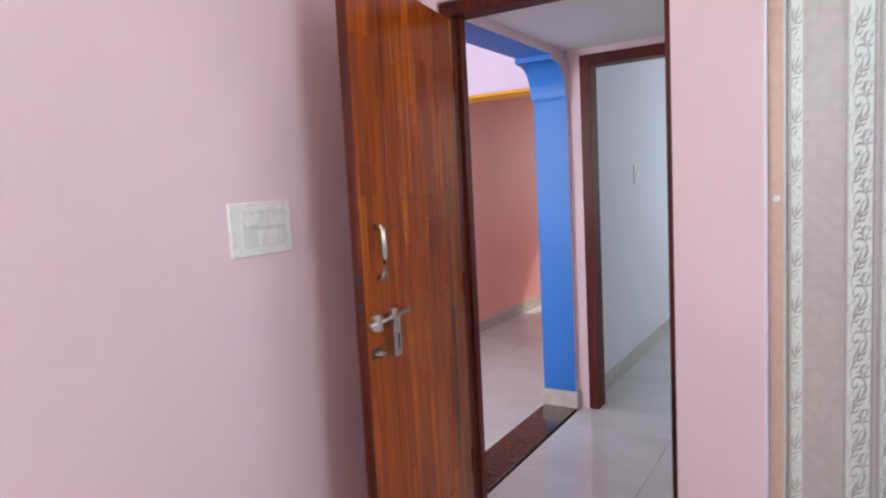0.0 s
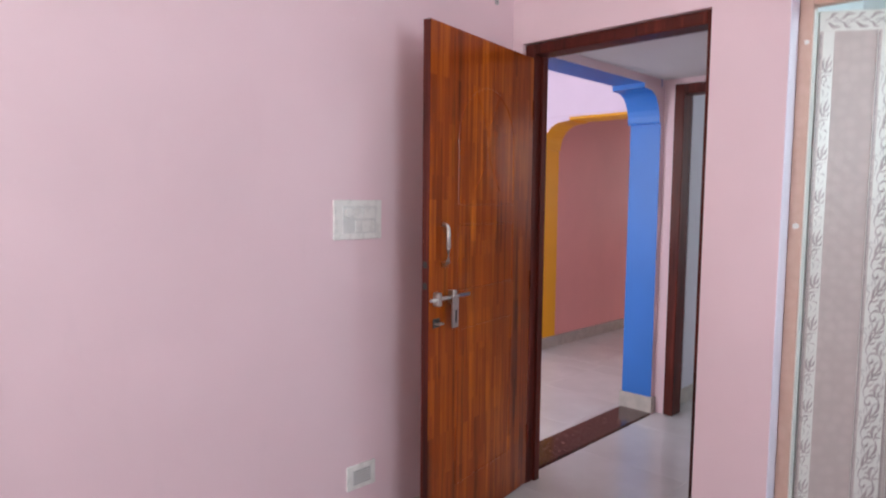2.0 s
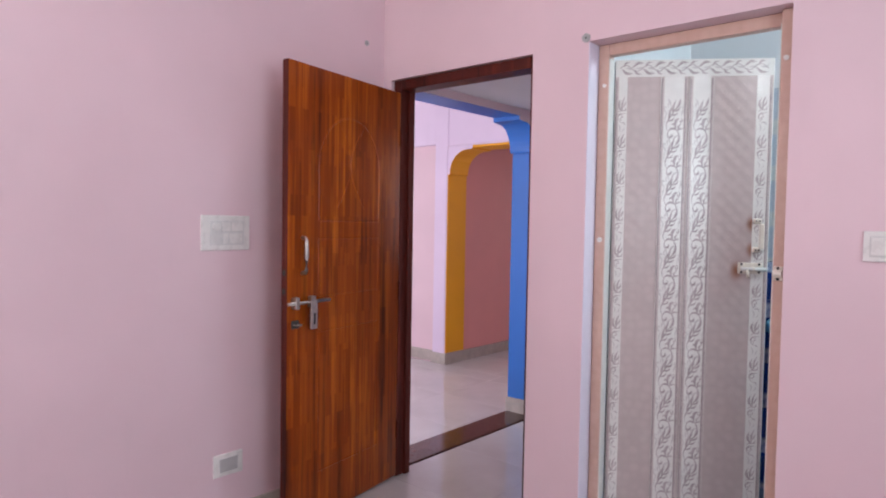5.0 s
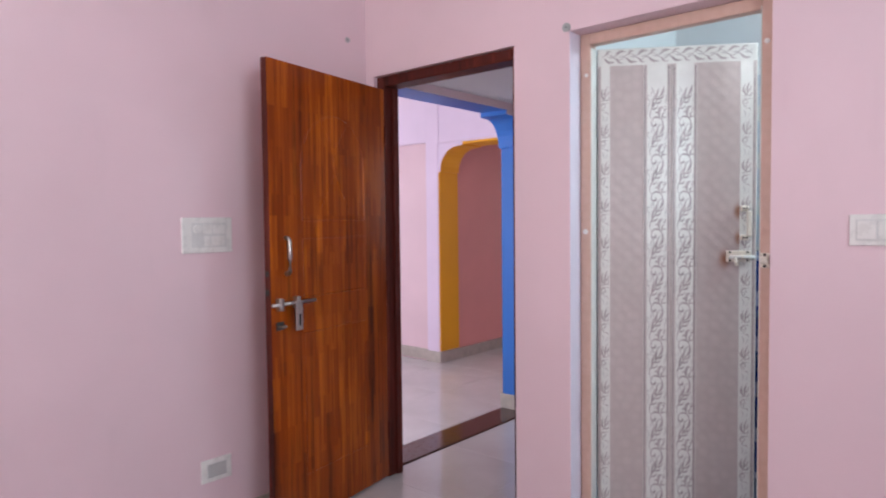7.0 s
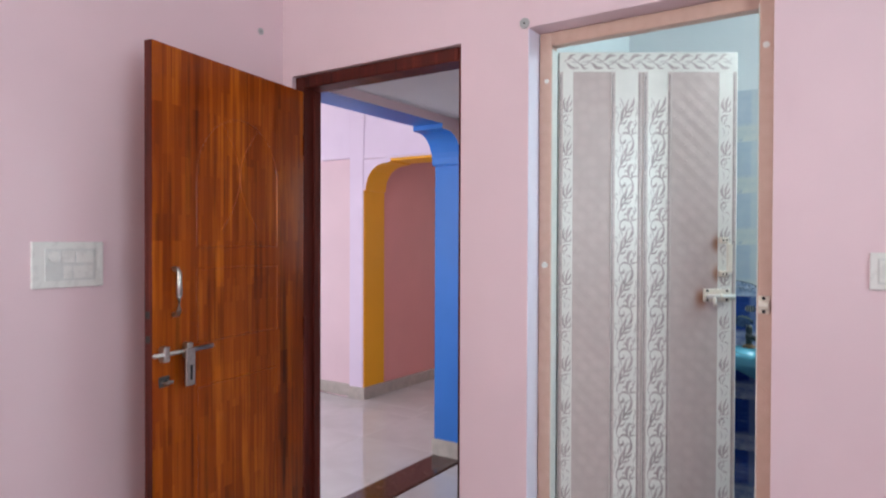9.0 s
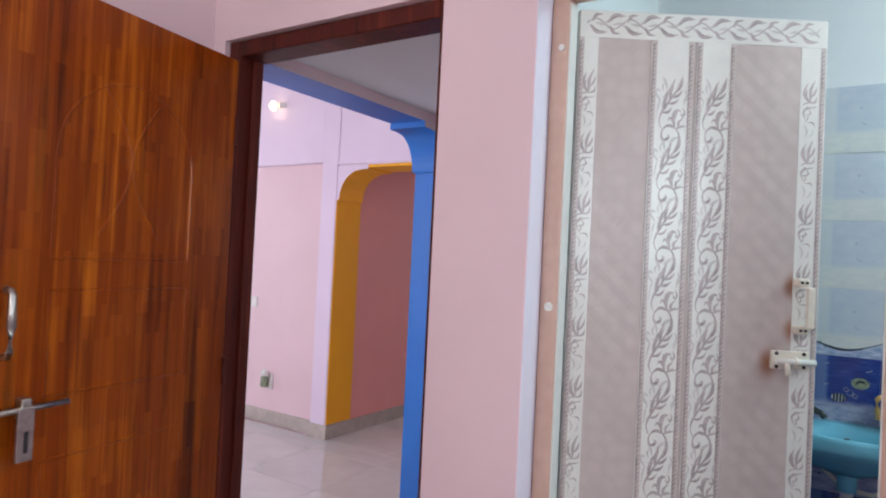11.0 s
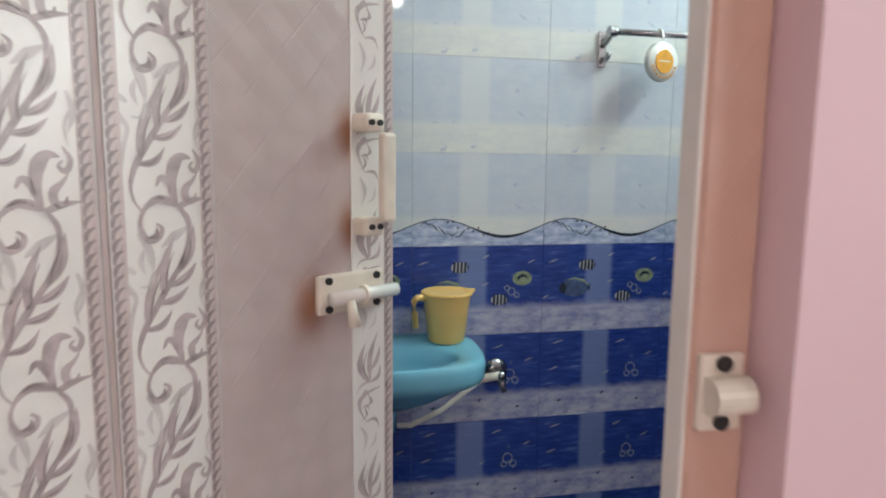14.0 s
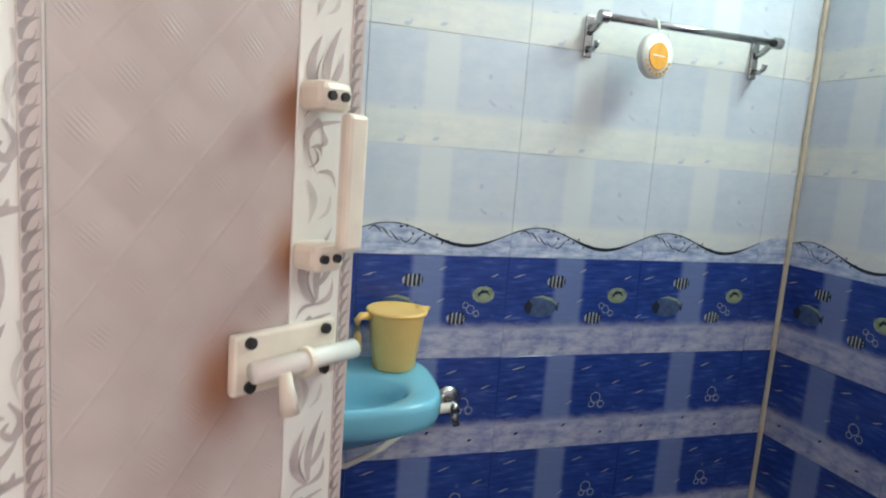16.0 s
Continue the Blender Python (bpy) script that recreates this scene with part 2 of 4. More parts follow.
def embossed(name, colour, dark, rough=0.38, stains=()):
    """PVC sheet with quilted fans: crossing diagonals and rows of pleats."""
    m = material(name, colour, rough)
    n, l, b = kit(m)
    tc, sep = n.new("ShaderNodeTexCoord"), n.new("ShaderNodeSeparateXYZ")
    l.new(tc.outputs["Object"], sep.inputs[0])
    x, z = sep.outputs[0], sep.outputs[2]
    d1, d2 = maths(m, "ADD", x, z), maths(m, "SUBTRACT", x, maths(m, "MULTIPLY", z, 0.85))
    cell = 0.058
    t1 = maths(m, "PINGPONG", d1, cell / 2)
    t2 = maths(m, "PINGPONG", d2, cell / 2)
    r1 = maths(m, "SUBTRACT", 1.0, step(m, t1, 0.0, 0.006))
    r2 = maths(m, "SUBTRACT", 1.0, step(m, t2, 0.0, 0.003))
    pleat = maths(m, "MULTIPLY", maths(m, "SINE", maths(m, "MULTIPLY", d1, 1500.0)), step(m, t2, 0.014, 0.028))
    h = maths(m, "ADD", maths(m, "MULTIPLY", maths(m, "MULTIPLY", pleat, step(m, t1, 0.012, 0.028)), 0.2), maths(m, "ADD", maths(m, "MULTIPLY", t1, 22.0), maths(m, "MULTIPLY", r2, 0.3)))
    relief(m, h, 0.5, 0.002)
    fan = n.new("ShaderNodeTexVoronoi")
    fan.inputs["Scale"].default_value, fan.inputs["Randomness"].default_value = 26.0, 0.55
    l.new(coords(m), fan.inputs["Vector"])
    soft = maths(m, "MULTIPLY", step(m, fan.outputs["Distance"], 0.15, 0.75), 1.1)
    big = noise_tex(m, coords(m), 5, 4)
    col = mixed(m, maths(m, "MULTIPLY", maths(m, "ADD", soft, maths(m, "MULTIPLY", big, 0.9)), 0.27), colour, dark)
    for sx, sz, r in stains:
        dx, dz = maths(m, "SUBTRACT", x, sx), maths(m, "MULTIPLY", maths(m, "SUBTRACT", z, sz), 0.6)
        dist = maths(m, "SQRT", maths(m, "ADD", maths(m, "MULTIPLY", dx, dx), maths(m, "MULTIPLY", dz, dz)))
        dist = maths(m, "ADD", dist, maths(m, "MULTIPLY", maths(m, "SUBTRACT", big, 0.5), 0.03))
        col = mixed(m, maths(m, "MULTIPLY", maths(m, "SUBTRACT", 1.0, step(m, dist, 0.0, r)), 0.9), col, (0.30, 0.12, 0.05))
    l.new(col, b.inputs["Base Color"])
    return m


FLOORTILE, GRANITE = glossy_floor(), granite()
TILES = {k: wall_tile("%s_wall_tile" % k, k) for k in ("blue", "pale", "wave")}
MAUVE = embossed("mauve_embossed_pvc", (0.57, 0.485, 0.465), (0.43, 0.36, 0.345), 0.38, [(0.512, 1.176, 0.036), (0.569, 1.262, 0.030), (0.569, 1.372, 0.032)])
PEACH = embossed("peach_embossed_pvc", (0.66, 0.45, 0.37), (0.54, 0.33, 0.25))
PVCWHITE = plain("glossy_white_pvc", (0.78, 0.77, 0.73), 0.22, 0, 0.05, 20)
PRINT = plain("mauve_grey_print", (0.49, 0.425, 0.42), 0.3, 0, 0.30, 40)
ROPEMAUVE = plain("mauve_rope_ground", (0.58, 0.50, 0.48), 0.3, 0, 0.12, 60)
PRINTDARK = plain("dark_taupe_print", (0.34, 0.285, 0.28), 0.3, 0, 0.3, 60)
PRINTPALE = plain("pale_grey_print", (0.60, 0.57, 0.55), 0.3, 0, 0.15, 40)
FISHDARK = plain("dark_fish_print", (0.02, 0.03, 0.05), 0.25, 0, 0.4, 90)
FISHPALE = plain("pale_fish_print", (0.45, 0.47, 0.48), 0.25, 0, 0.3, 90)
FISHGREEN = plain("green_fish_print", (0.30, 0.36, 0.24), 0.25, 0, 0.4, 60)
FISHBLUE = plain("blue_fish_print", (0.07, 0.11, 0.22), 0.25, 0, 0.4, 60)
GLASS = material("window_glass", (1, 1, 1), 0.02)
GLASS.node_tree.nodes["Principled BSDF"].inputs["Transmission Weight"].default_value = 1.0
BULBGLOW = material("glowing_bulb", (1, 0.8, 0.5), 0.3)
BULBGLOW.node_tree.nodes["Principled BSDF"].inputs["Emission Color"].default_value = (1, 0.72, 0.40, 1)
BULBGLOW.node_tree.nodes["Principled BSDF"].inputs["Emission Strength"].default_value = 9
TUBEGLOW = material("glowing_tube", (1, 1, 1), 0.3)
TUBEGLOW.node_tree.nodes["Principled BSDF"].inputs["Emission Color"].default_value = (0.9, 0.97, 1, 1)
TUBEGLOW.node_tree.nodes["Principled BSDF"].inputs["Emission Strength"].default_value = 60

# ---- shape helpers ----


def part(name, bm, mat, parent=None, label="", smooth=False):
    me = bpy.data.meshes.new(name)
    bmesh.ops.recalc_face_normals(bm, faces=bm.faces)
    if smooth:
        for f in bm.faces:
            f.smooth = True
    bm.to_mesh(me)
    bm.free()
    me.materials.append(mat)
    ob = new(name, me)
    ob.parent = parent
    if label:
        ob["label"] = label
    return ob


def add_box(bm, lo, hi, bevel=0.0, segments=2):
    size = [b - a for a, b in zip(lo, hi)]
    mid = [(a + b) / 2 for a, b in zip(lo, hi)]
    made = bmesh.ops.create_cube(bm, size=1, matrix=Matrix.Translation(mid) @ Matrix.Diagonal((*size, 1)))
    if bevel:
        edges = {e for v in made["verts"] for e in v.link_edges}
        bmesh.ops.bevel(bm, geom=list(edges), offset=bevel, segments=segments, affect="EDGES", profile=0.5)
    return bm


def box(lo, hi, bevel=0.0, segments=2):
    return add_box(bmesh.new(), lo, hi, bevel, segments)


def add_rod(bm, a, b, r, sides=14, r2=None):
    a, b = Vector(a), Vector(b)
    d = b - a
    m = Matrix.Translation((a + b) / 2) @ d.to_track_quat("Z", "Y").to_matrix().to_4x4()
    bmesh.ops.create_cone(bm, cap_ends=True, segments=sides, radius1=r, radius2=r if r2 is None else r2, depth=d.length, matrix=m)
    return bm


def rod(a, b, r, sides=14, r2=None):
    return add_rod(bmesh.new(), a, b, r, sides, r2)


def add_tube(bm, points, r, sides=10):
    """A bent round tube through the points."""
    pts = [Vector(p) for p in points]
    rings = []
    for i, p in enumerate(pts):
        d = (pts[min(i + 1, len(pts) - 1)] - pts[max(i - 1, 0)]).normalized()
        q = d.to_track_quat("Z", "Y")
        rad = r[i] if isinstance(r, (list, tuple)) else r
        rings.append([bm.verts.new(p + q @ Vector((rad * math.cos(2 * math.pi * k / sides), rad * math.sin(2 * math.pi * k / sides), 0))) for k in range(sides)])
    for a, b in zip(rings, rings[1:]):
        for k in range(sides):
            bm.faces.new((a[k], a[(k + 1) % sides], b[(k + 1) % sides], b[k]))
    bm.faces.new(rings[0])
    bm.faces.new(rings[-1])
    return bm


def spin(profile, sides=28, centre=(0, 0, 0)):
    """A turned body from (radius, height) pairs."""
    bm = bmesh.new()
    c = Vector(centre)
    rings = [[bm.verts.new(c + Vector((r * math.cos(2 * math.pi * k / sides), r * math.sin(2 * math.pi * k / sides), z))) for k in range(sides)] for r, z in profile]
    for a, b in zip(rings, rings[1:]):
        for k in range(sides):
            bm.faces.new((a[k], a[(k + 1) % sides], b[(k + 1) % sides], b[k]))
    bm.faces.new(rings[0])
    bm.faces.new(rings[-1])
    return bm


def wall(name, lo, hi, holes, mat, axis, label=""):
    """A wall along axis 'x' or 'y', with rectangular holes (from, to, bottom, top) that go through it."""
    bm = bmesh.new()
    i = 0 if axis == "x" else 1
    cuts = sorted(set([lo[i], hi[i]] + [v for h in holes for v in h[:2]]))
    for a, b in zip(cuts, cuts[1:]):
        spans, z = [], lo[2]
        for h in sorted(holes, key=lambda h: h[2]):
            if h[0] <= a + 1e-6 and h[1] >= b - 1e-6:
                if h[2] > z + 1e-6:
                    spans.append((z, h[2]))
                z = h[3]
        spans.append((z, hi[2]))
        for z0, z1 in spans:
            l2, h2 = list(lo), list(hi)
            l2[i], h2[i], l2[2], h2[2] = a, b, z0, z1
            add_box(bm, l2, h2)
    bmesh.ops.remove_doubles(bm, verts=bm.verts, dist=1e-5)
    ob = part(name, bm, mat)
    return tagged(ob, label, "wall", kind="structure")


def thing(name, place=(0, 0, 0), label="", category="", group="", rz=0.0):
    ob = new(name)
    ob.empty_display_size = 0.05
    ob.matrix_world = pose(*place, 0, 0, rz)
    return tagged(ob, label, category, group)


# ---- plan, in metres ----
FL = 0.045            # finished floor
WX = -1.198           # bedroom wall with the switch plates
DY = 2.521            # bedroom wall with the two doors
D0, D1, DTOP = -1.135, -0.252, 2.163   # entrance opening
B0, B1, BTOP = 0.020, 0.778, 2.172     # bathroom opening
AX0, AX1 = -1.365, -1.155              # wall of the blue arch
FY = 4.02                              # far corridor wall
HY = 4.82                              # hall wall with the orange arch
BY, BX = 3.86, 1.96                    # bathroom walls with tiles
BLX = -0.06                            # bathroom's other side
CEIL, LOFT = 3.05, 2.20

# bedroom shell
wall("wall_west", (WX - 0.15, -1.45, 0), (WX, DY + 0.12, CEIL), [], PINK, "y", "pale pink painted plaster wall")
wall("wall_north", (WX, DY, 0), (2.75, DY + 0.12, CEIL), [(D0, D1, -1, DTOP), (B0, B1, -1, BTOP)], PINK, "x", "pale pink painted plaster wall with two door openings")
wall("wall_south", (WX, -1.60, 0), (2.75, -1.45, CEIL), [(-1.08, 0.28, 1.30, 2.50)], PINK, "x", "pale pink plaster wall with a window")
wall("wall_east", (2.75, -1.60, 0), (2.90, DY + 0.12, CEIL), [(0.05, 1.15, 1.30, 2.50)], PINK, "y", "pale pink plaster wall with a window")
tagged(part("ceiling", box((WX - 0.15, -1.6, CEIL), (2.9, DY + 0.12, CEIL + 0.12)), WHITE), "white painted ceiling slab", "ceiling", kind="structure")

# corridor, hall, far room, bathroom shells
wall("wall_bath_west", (BLX - 0.12, DY + 0.12, -0.1), (BLX, FY, CEIL), [], WHITE, "y", "white plastered partition wall")
wall("wall_corridor_far", (AX1, FY, 0), (BLX, FY + 0.12, LOFT + 0.2), [(-1.085, -0.22, -1, 2.165)], PINK, "x", "pink plaster wall with a dark door frame")
stub = wall("wall_arch_stub", (AX0, FY - 0.04, 0), (AX1, FY + 0.30, CEIL), [], BLUE, "y", "pillar of an arch with a bright blue inner face")
wall("wall_arch_south", (AX0, 0.4, 0), (AX1 - 0.04, DY + 0.2, CEIL), [], PINK, "y", "pink plastered wall beside the arch")
wall("wall_hall_north", (-6.8, HY + 0.05, 0), (-2.70, HY + 0.28, CEIL), [], PINK, "x", "pale pink plaster wall under a projecting beam")
wall("wall_hall_west", (-6.95, 0.4, 0), (-6.8, HY + 0.2, CEIL), [(2.1, 3.9, 1.0, 2.3)], LILAC, "y", "lilac hall wall with an added, unseen window")
wall("wall_hall_south", (-6.95, 0.25, 0), (AX0, 0.40, CEIL), [(-3.1, -1.42, 1.0, 2.3)], LILAC, "x", "lilac hall wall with an added, unseen window")
wall("wall_passage_west", (-2.90, HY + 0.28, 0), (-2.70, 8.2, CEIL), [], ROSE, "y", "deep pink passage wall")
wall("wall_passage_end", (-2.90, 8.2, 0), (-1.2, 8.35, CEIL), [(-2.35, -1.45, 0.95, 2.35)], ROSE, "x", "unseen deep pink wall with an added window at the end of the passage")
wall("wall_far_room_west", (-1.32, FY + 0.30, 0), (-1.10, 8.2, CEIL), [], GREYWALL, "y", "pale grey-lilac wall")
wall("wall_far_room_east", (1.1, FY + 0.12, 0), (1.25, 8.2, CEIL), [(6.0, 7.2, 1.1, 2.3)], GREYWALL, "y", "pale grey-lilac wall with an added, unseen window")
wall("wall_far_room_north", (-1.32, 8.2, 0), (1.25, 8.35, CEIL), [], GREYWALL, "x", "pale grey-lilac wall")
wall("wall_bath_north", (BLX - 0.12, BY + 0.012, -0.1), (BX + 0.15, BY + 0.13, CEIL), [], WHITE, "x", "white plastered bathroom wall above the tiles")
wall("wall_bath_east", (BX + 0.012, DY + 0.12, -0.1), (BX + 0.15, BY + 0.012, CEIL), [(2.95, 3.65, 2.21, 2.56)], WHITE, "y", "white plastered bathroom wall above the tiles")
tagged(part("ceiling_corridor", box((AX1 - 0.02, DY + 0.12, LOFT), (BLX - 0.12, FY, LOFT + 0.1)), WHITE), "low white loft slab over the corridor", "ceiling", kind="structure")
tagged(part("ceiling_hall", box((-6.95, 0.25, CEIL), (AX1, 8.35, CEIL + 0.12)), WHITE), "white painted hall ceiling", "ceiling", kind="structure")
tagged(part("ceiling_far_room", box((AX1, FY + 0.12, CEIL), (1.25, 8.35, CEIL + 0.12)), WHITE), "white painted ceiling", "ceiling", kind="structure")
tagged(part("ceiling_bathroom", box((BLX, DY + 0.12, 2.62), (BX + 0.012, BY + 0.012, 2.72)), WHITE), "white bathroom ceiling", "ceiling", kind="structure")
tagged(part("ground", box((-60, -60, -0.4), (60, 60, -0.2)), SKIRT), "dusty bare ground outside", "ground", kind="structure")

# blue arch: beam with stepped, scooped brackets at both ends
def bracket_profile(reach, drop):
    """Scooped bracket from the pillar face at 0, reach away from it, hanging by drop."""
    pts = [(0, 0), (reach, 0), (reach, -0.030), (reach - 0.062, -0.034)]
    for k in range(1, 9):
        a = math.pi / 2 * k / 8
        pts.append((0.026 + (reach - 0.088) * (1 - math.sin(a)), -0.034 - (drop - 0.046) * (1 - math.cos(a))))
    pts += [(0.022, -drop), (0, -drop)]
    return pts


def extruded(pts, origin, along, depth_axis, depth):
    """A flat outline (distance along, height) given thickness."""
    bm = bmesh.new()
    o, a, d = Vector(origin), Vector(along), Vector(depth_axis) * depth
    f = [bm.verts.new(o + a * u + Vector((0, 0, w))) for u, w in pts]
    g = [bm.verts.new(v.co + d) for v in f]
    bm.faces.new(f)
    bm.faces.new(list(reversed(g)))
    for i in range(len(f)):
        j = (i + 1) % len(f)
        bm.faces.new((f[i], f[j], g[j], g[i]))
    return bm


ARCH_Z = 2.150


def two_tone(ob, face_mat, axis):
    """Paint the two faces across the axis in another colour than the inner faces of the arch."""
    ob.data.materials.append(face_mat)
    for f in ob.data.polygons:
        if abs(f.normal[axis]) > 0.9:
            f.material_index = 1
    return ob


for f in stub.data.polygons:
    if f.normal.y > -0.9:
        f.material_index = 1
stub.data.materials.append(PINK)
arch = tagged(two_tone(part("arch_beam", box((AX0, DY + 0.20, ARCH_Z), (AX1 - 0.004, FY - 0.04, CEIL)), BLUE), PINK, 0), "beam of the corridor arch with a bright blue underside", "arch", kind="structure")
two_tone(part("bracket", extruded(bracket_profile(0.235, 0.225), (AX0 - 0.006, FY - 0.04, ARCH_Z), (0, -1, 0), (1, 0, 0), AX1 - AX0 + 0.010), BLUE, arch, "scooped bracket, blue inside and pink on its faces"), PINK, 0)
part("upper_panel", box((AX0 - 0.010, DY + 0.2, ARCH_Z + 0.14), (AX0, FY - 0.04, CEIL)), LILAC, arch, "lilac upper wall over the arch")

# orange arch across the passage from the hall
OZ, OX, OD = 2.145, -2.70, 0.28
oarch = tagged(part("orange_arch_beam", box((OX, HY + 0.006, OZ), (AX0, HY + OD - 0.006, CEIL)), LILAC), "orange edged arch with a lilac beam above it", "arch", kind="structure")
part("edging", box((OX + 0.3, HY + 0.002, OZ - 0.022), (AX0, HY + OD - 0.002, OZ - 0.002)), ORANGE, oarch, "orange painted underside of the arch")
part("pillar_face", box((OX - 0.004, HY + 0.003, FL + 0.11), (OX + 0.008, HY + OD - 0.001, OZ - 0.262)), ORANGE, oarch, "orange painted pillar face")
two_tone(part("bracket", extruded(bracket_profile(0.30, 0.262), (OX, HY - 0.002, OZ - 0.002), (1, 0, 0), (0, 1, 0), OD), ORANGE, oarch, "scooped bracket, orange inside and lilac on its face"), LILAC, 1)
part("band", box((OX - 0.022, HY - 0.007, FL + 0.11), (OX - 0.002, HY, OZ + 0.028)), LILAC, oarch, "pink raised band beside the arch")
part("head_band", box((OX - 0.002, HY - 0.007, OZ + 0.010), (AX0, HY + 0.004, OZ + 0.028)), LILAC, oarch, "lilac raised band over the arch")
tagged(part("hall_beam", box((-6.8, HY, 2.175), (OX - 0.16, HY + 0.049, CEIL), 0.004), LILAC), "projecting lilac beam along the hall wall", "beam", kind="structure")
tagged(part("pilaster", box((OX - 0.16, HY, 0.0), (OX - 0.001, HY + 0.049, CEIL)), LILAC), "pale lilac pilaster between the hall wall and the arch", "wall", kind="structure")

# floors with separate tiles
def tiled_floor(name, x0, x1, y0, y1, top, label, size=0.6):
    base = tagged(part(name, box((x0, y0, top - 0.05), (x1, y1, top - 0.003)), GROUT), label, "floor", kind="structure")
    cache = {}
    y = y0
    while y < y1 - 1e-6:
        x = x0
        h = min(size, y1 - y)
        while x < x1 - 1e-6:
            w = min(size, x1 - x)
            key = (round(w, 4), round(h, 4))
            if key not in cache:
                bm = box((0.0008, 0.0008, -0.008), (w - 0.0008, h - 0.0008, 0), 0.0006, 1)
                me = bpy.data.meshes.new("floor_tile")
                bm.to_mesh(me)
                bm.free()
                me.materials.append(FLOORTILE)
                cache[key] = me
            t = new("floor_tile", cache[key])
            t.location = (x, y, top)
            t.parent = base
            x += size
        y += size
    return base


tiled_floor("floor_bedroom", WX, 2.75, -1.45, DY, FL, "glossy off-white vitrified tile floor")
tiled_floor("floor_entrance", D0, BLX - 0.12, DY, FY, FL, "glossy off-white vitrified tile floor of the corridor")
tiled_floor("floor_hall", -6.8, AX0, 0.4, HY, FL, "glossy off-white vitrified tile floor of the hall")
tiled_floor("floor_passage", -2.70, -1.32, HY, 8.2, FL, "glossy off-white vitrified tile floor of the passage")
tiled_floor("floor_far_room", -1.10, 1.1, FY, 8.2, FL, "glossy off-white vitrified tile floor")
tagged(part("threshold_strip", box((AX0, DY + 0.20, FL - 0.05), (AX1, FY - 0.04, FL + 0.002), 0.001, 1), GRANITE), "dark brown polished granite strip under the arch", "threshold", kind="structure")
tagged(part("floor_bathroom", box((BLX, DY, -0.1), (BX, BY, 0.0)), BATHFLOOR), "dark blue-grey tiled bathroom floor", "floor", kind="structure")

# skirting
def skirting(lo, hi):
    tagged(part("baseboard", box(lo, hi, 0.0015, 1), SKIRT), "beige polished stone skirting tile", "baseboard", kind="structure")


SH = FL + 0.105
skirting((WX, -1.45, FL), (WX + 0.010, DY - 0.001, SH))
skirting((D1 + 0.004, DY - 0.010, FL), (B0 - 0.02, DY, SH))
skirting((B1 + 0.02, DY - 0.010, FL), (2.75, DY, SH))
skirting((-6.8, HY + 0.036, FL), (OX - 0.171, HY + 0.049, SH))
skirting((OX - 0.17, HY - 0.014, FL), (OX + 0.018, HY - 0.001, SH))
skirting((OX, HY + 0.0, FL), (OX + 0.018, 8.2, SH))
skirting((AX0 - 0.012, FY - 0.054, FL), (AX1 + 0.012, FY - 0.041, SH))
skirting((AX0 - 0.014, FY - 0.041, FL), (AX0 - 0.001, FY + 0.3, SH))
skirting((AX1 + 0.001, FY - 0.041, FL), (AX1 + 0.013, FY - 0.001, SH))
skirting((-1.10, FY + 0.12, FL), (-1.088, 8.2, SH))

# windows
def window(name, axis, at, a, b, z0, z1, label):
    def p(u, w, z):
        return (u, at + w, z) if axis == "x" else (at + w, u, z)
    th = thing(name, p(a, 0, z0), label, "window")
    th["kind"] = "structure"
    inv = th.matrix_world.inverted()
    def bar(n, u0, u1, w0, w1, za, zb, mat):
        c0, c1 = p(u0, w0, za), p(u1, w1, zb)
        bm = box([min(q, r) for q, r in zip(c0, c1)], [max(q, r) for q, r in zip(c0, c1)], 0.003, 1)
        bm.transform(inv)
        return part(n, bm, mat, th)
    bar("frame", a, a + 0.05, -0.03, 0.03, z0, z1, MAHOGANY)
    bar("frame", b - 0.05, b, -0.03, 0.03, z0, z1, MAHOGANY)
    bar("frame", a + 0.05, b - 0.05, -0.03, 0.03, z0, z0 + 0.05, MAHOGANY)
    bar("frame", a + 0.05, b - 0.05, -0.03, 0.03, z1 - 0.05, z1, MAHOGANY)
    bar("mullion", (a + b) / 2 - 0.025, (a + b) / 2 + 0.025, -0.025, 0.025, z0 + 0.05, z1 - 0.05, MAHOGANY)
    for u0, u1 in ((a + 0.05, (a + b) / 2 - 0.025), ((a + b) / 2 + 0.025, b - 0.05)):
        g = bar("pane", u0, u1, -0.003, 0.003, z0 + 0.05, z1 - 0.05, GLASS)
        g.visible_shadow = False
    return th


window("window_1", "x", -1.53, -1.08, 0.28, 1.30, 2.50, "dark wooden two-light bedroom window")
window("window_2", "y", 2.83, 0.05, 1.15, 1.30, 2.50, "dark wooden two-light bedroom window")
# two unseen windows, added to hold the hall fill lamps
window("added_window_3", "y", -6.88, 2.1, 3.9, 1.0, 2.3, "dark wooden hall window, unseen, added for its light")
window("added_window_4", "x", 0.33, -3.1, -1.42, 1.0, 2.3, "dark wooden hall window, unseen, added for its light")
# unseen window, added around the passage fill lamp
window("added_window_6", "x", 8.28, -2.35, -1.45, 0.95, 2.35, "unseen dark wooden window added at the passage end")
window("window_7", "y", 2.05, 2.95, 3.65, 2.21, 2.56, "small high bathroom window")
# unseen far-room window, added for its fill lamp
window("added_window_5", "y", 1.18, 6.0, 7.2, 1.1, 2.3, "unseen dark wooden window added to the far room")

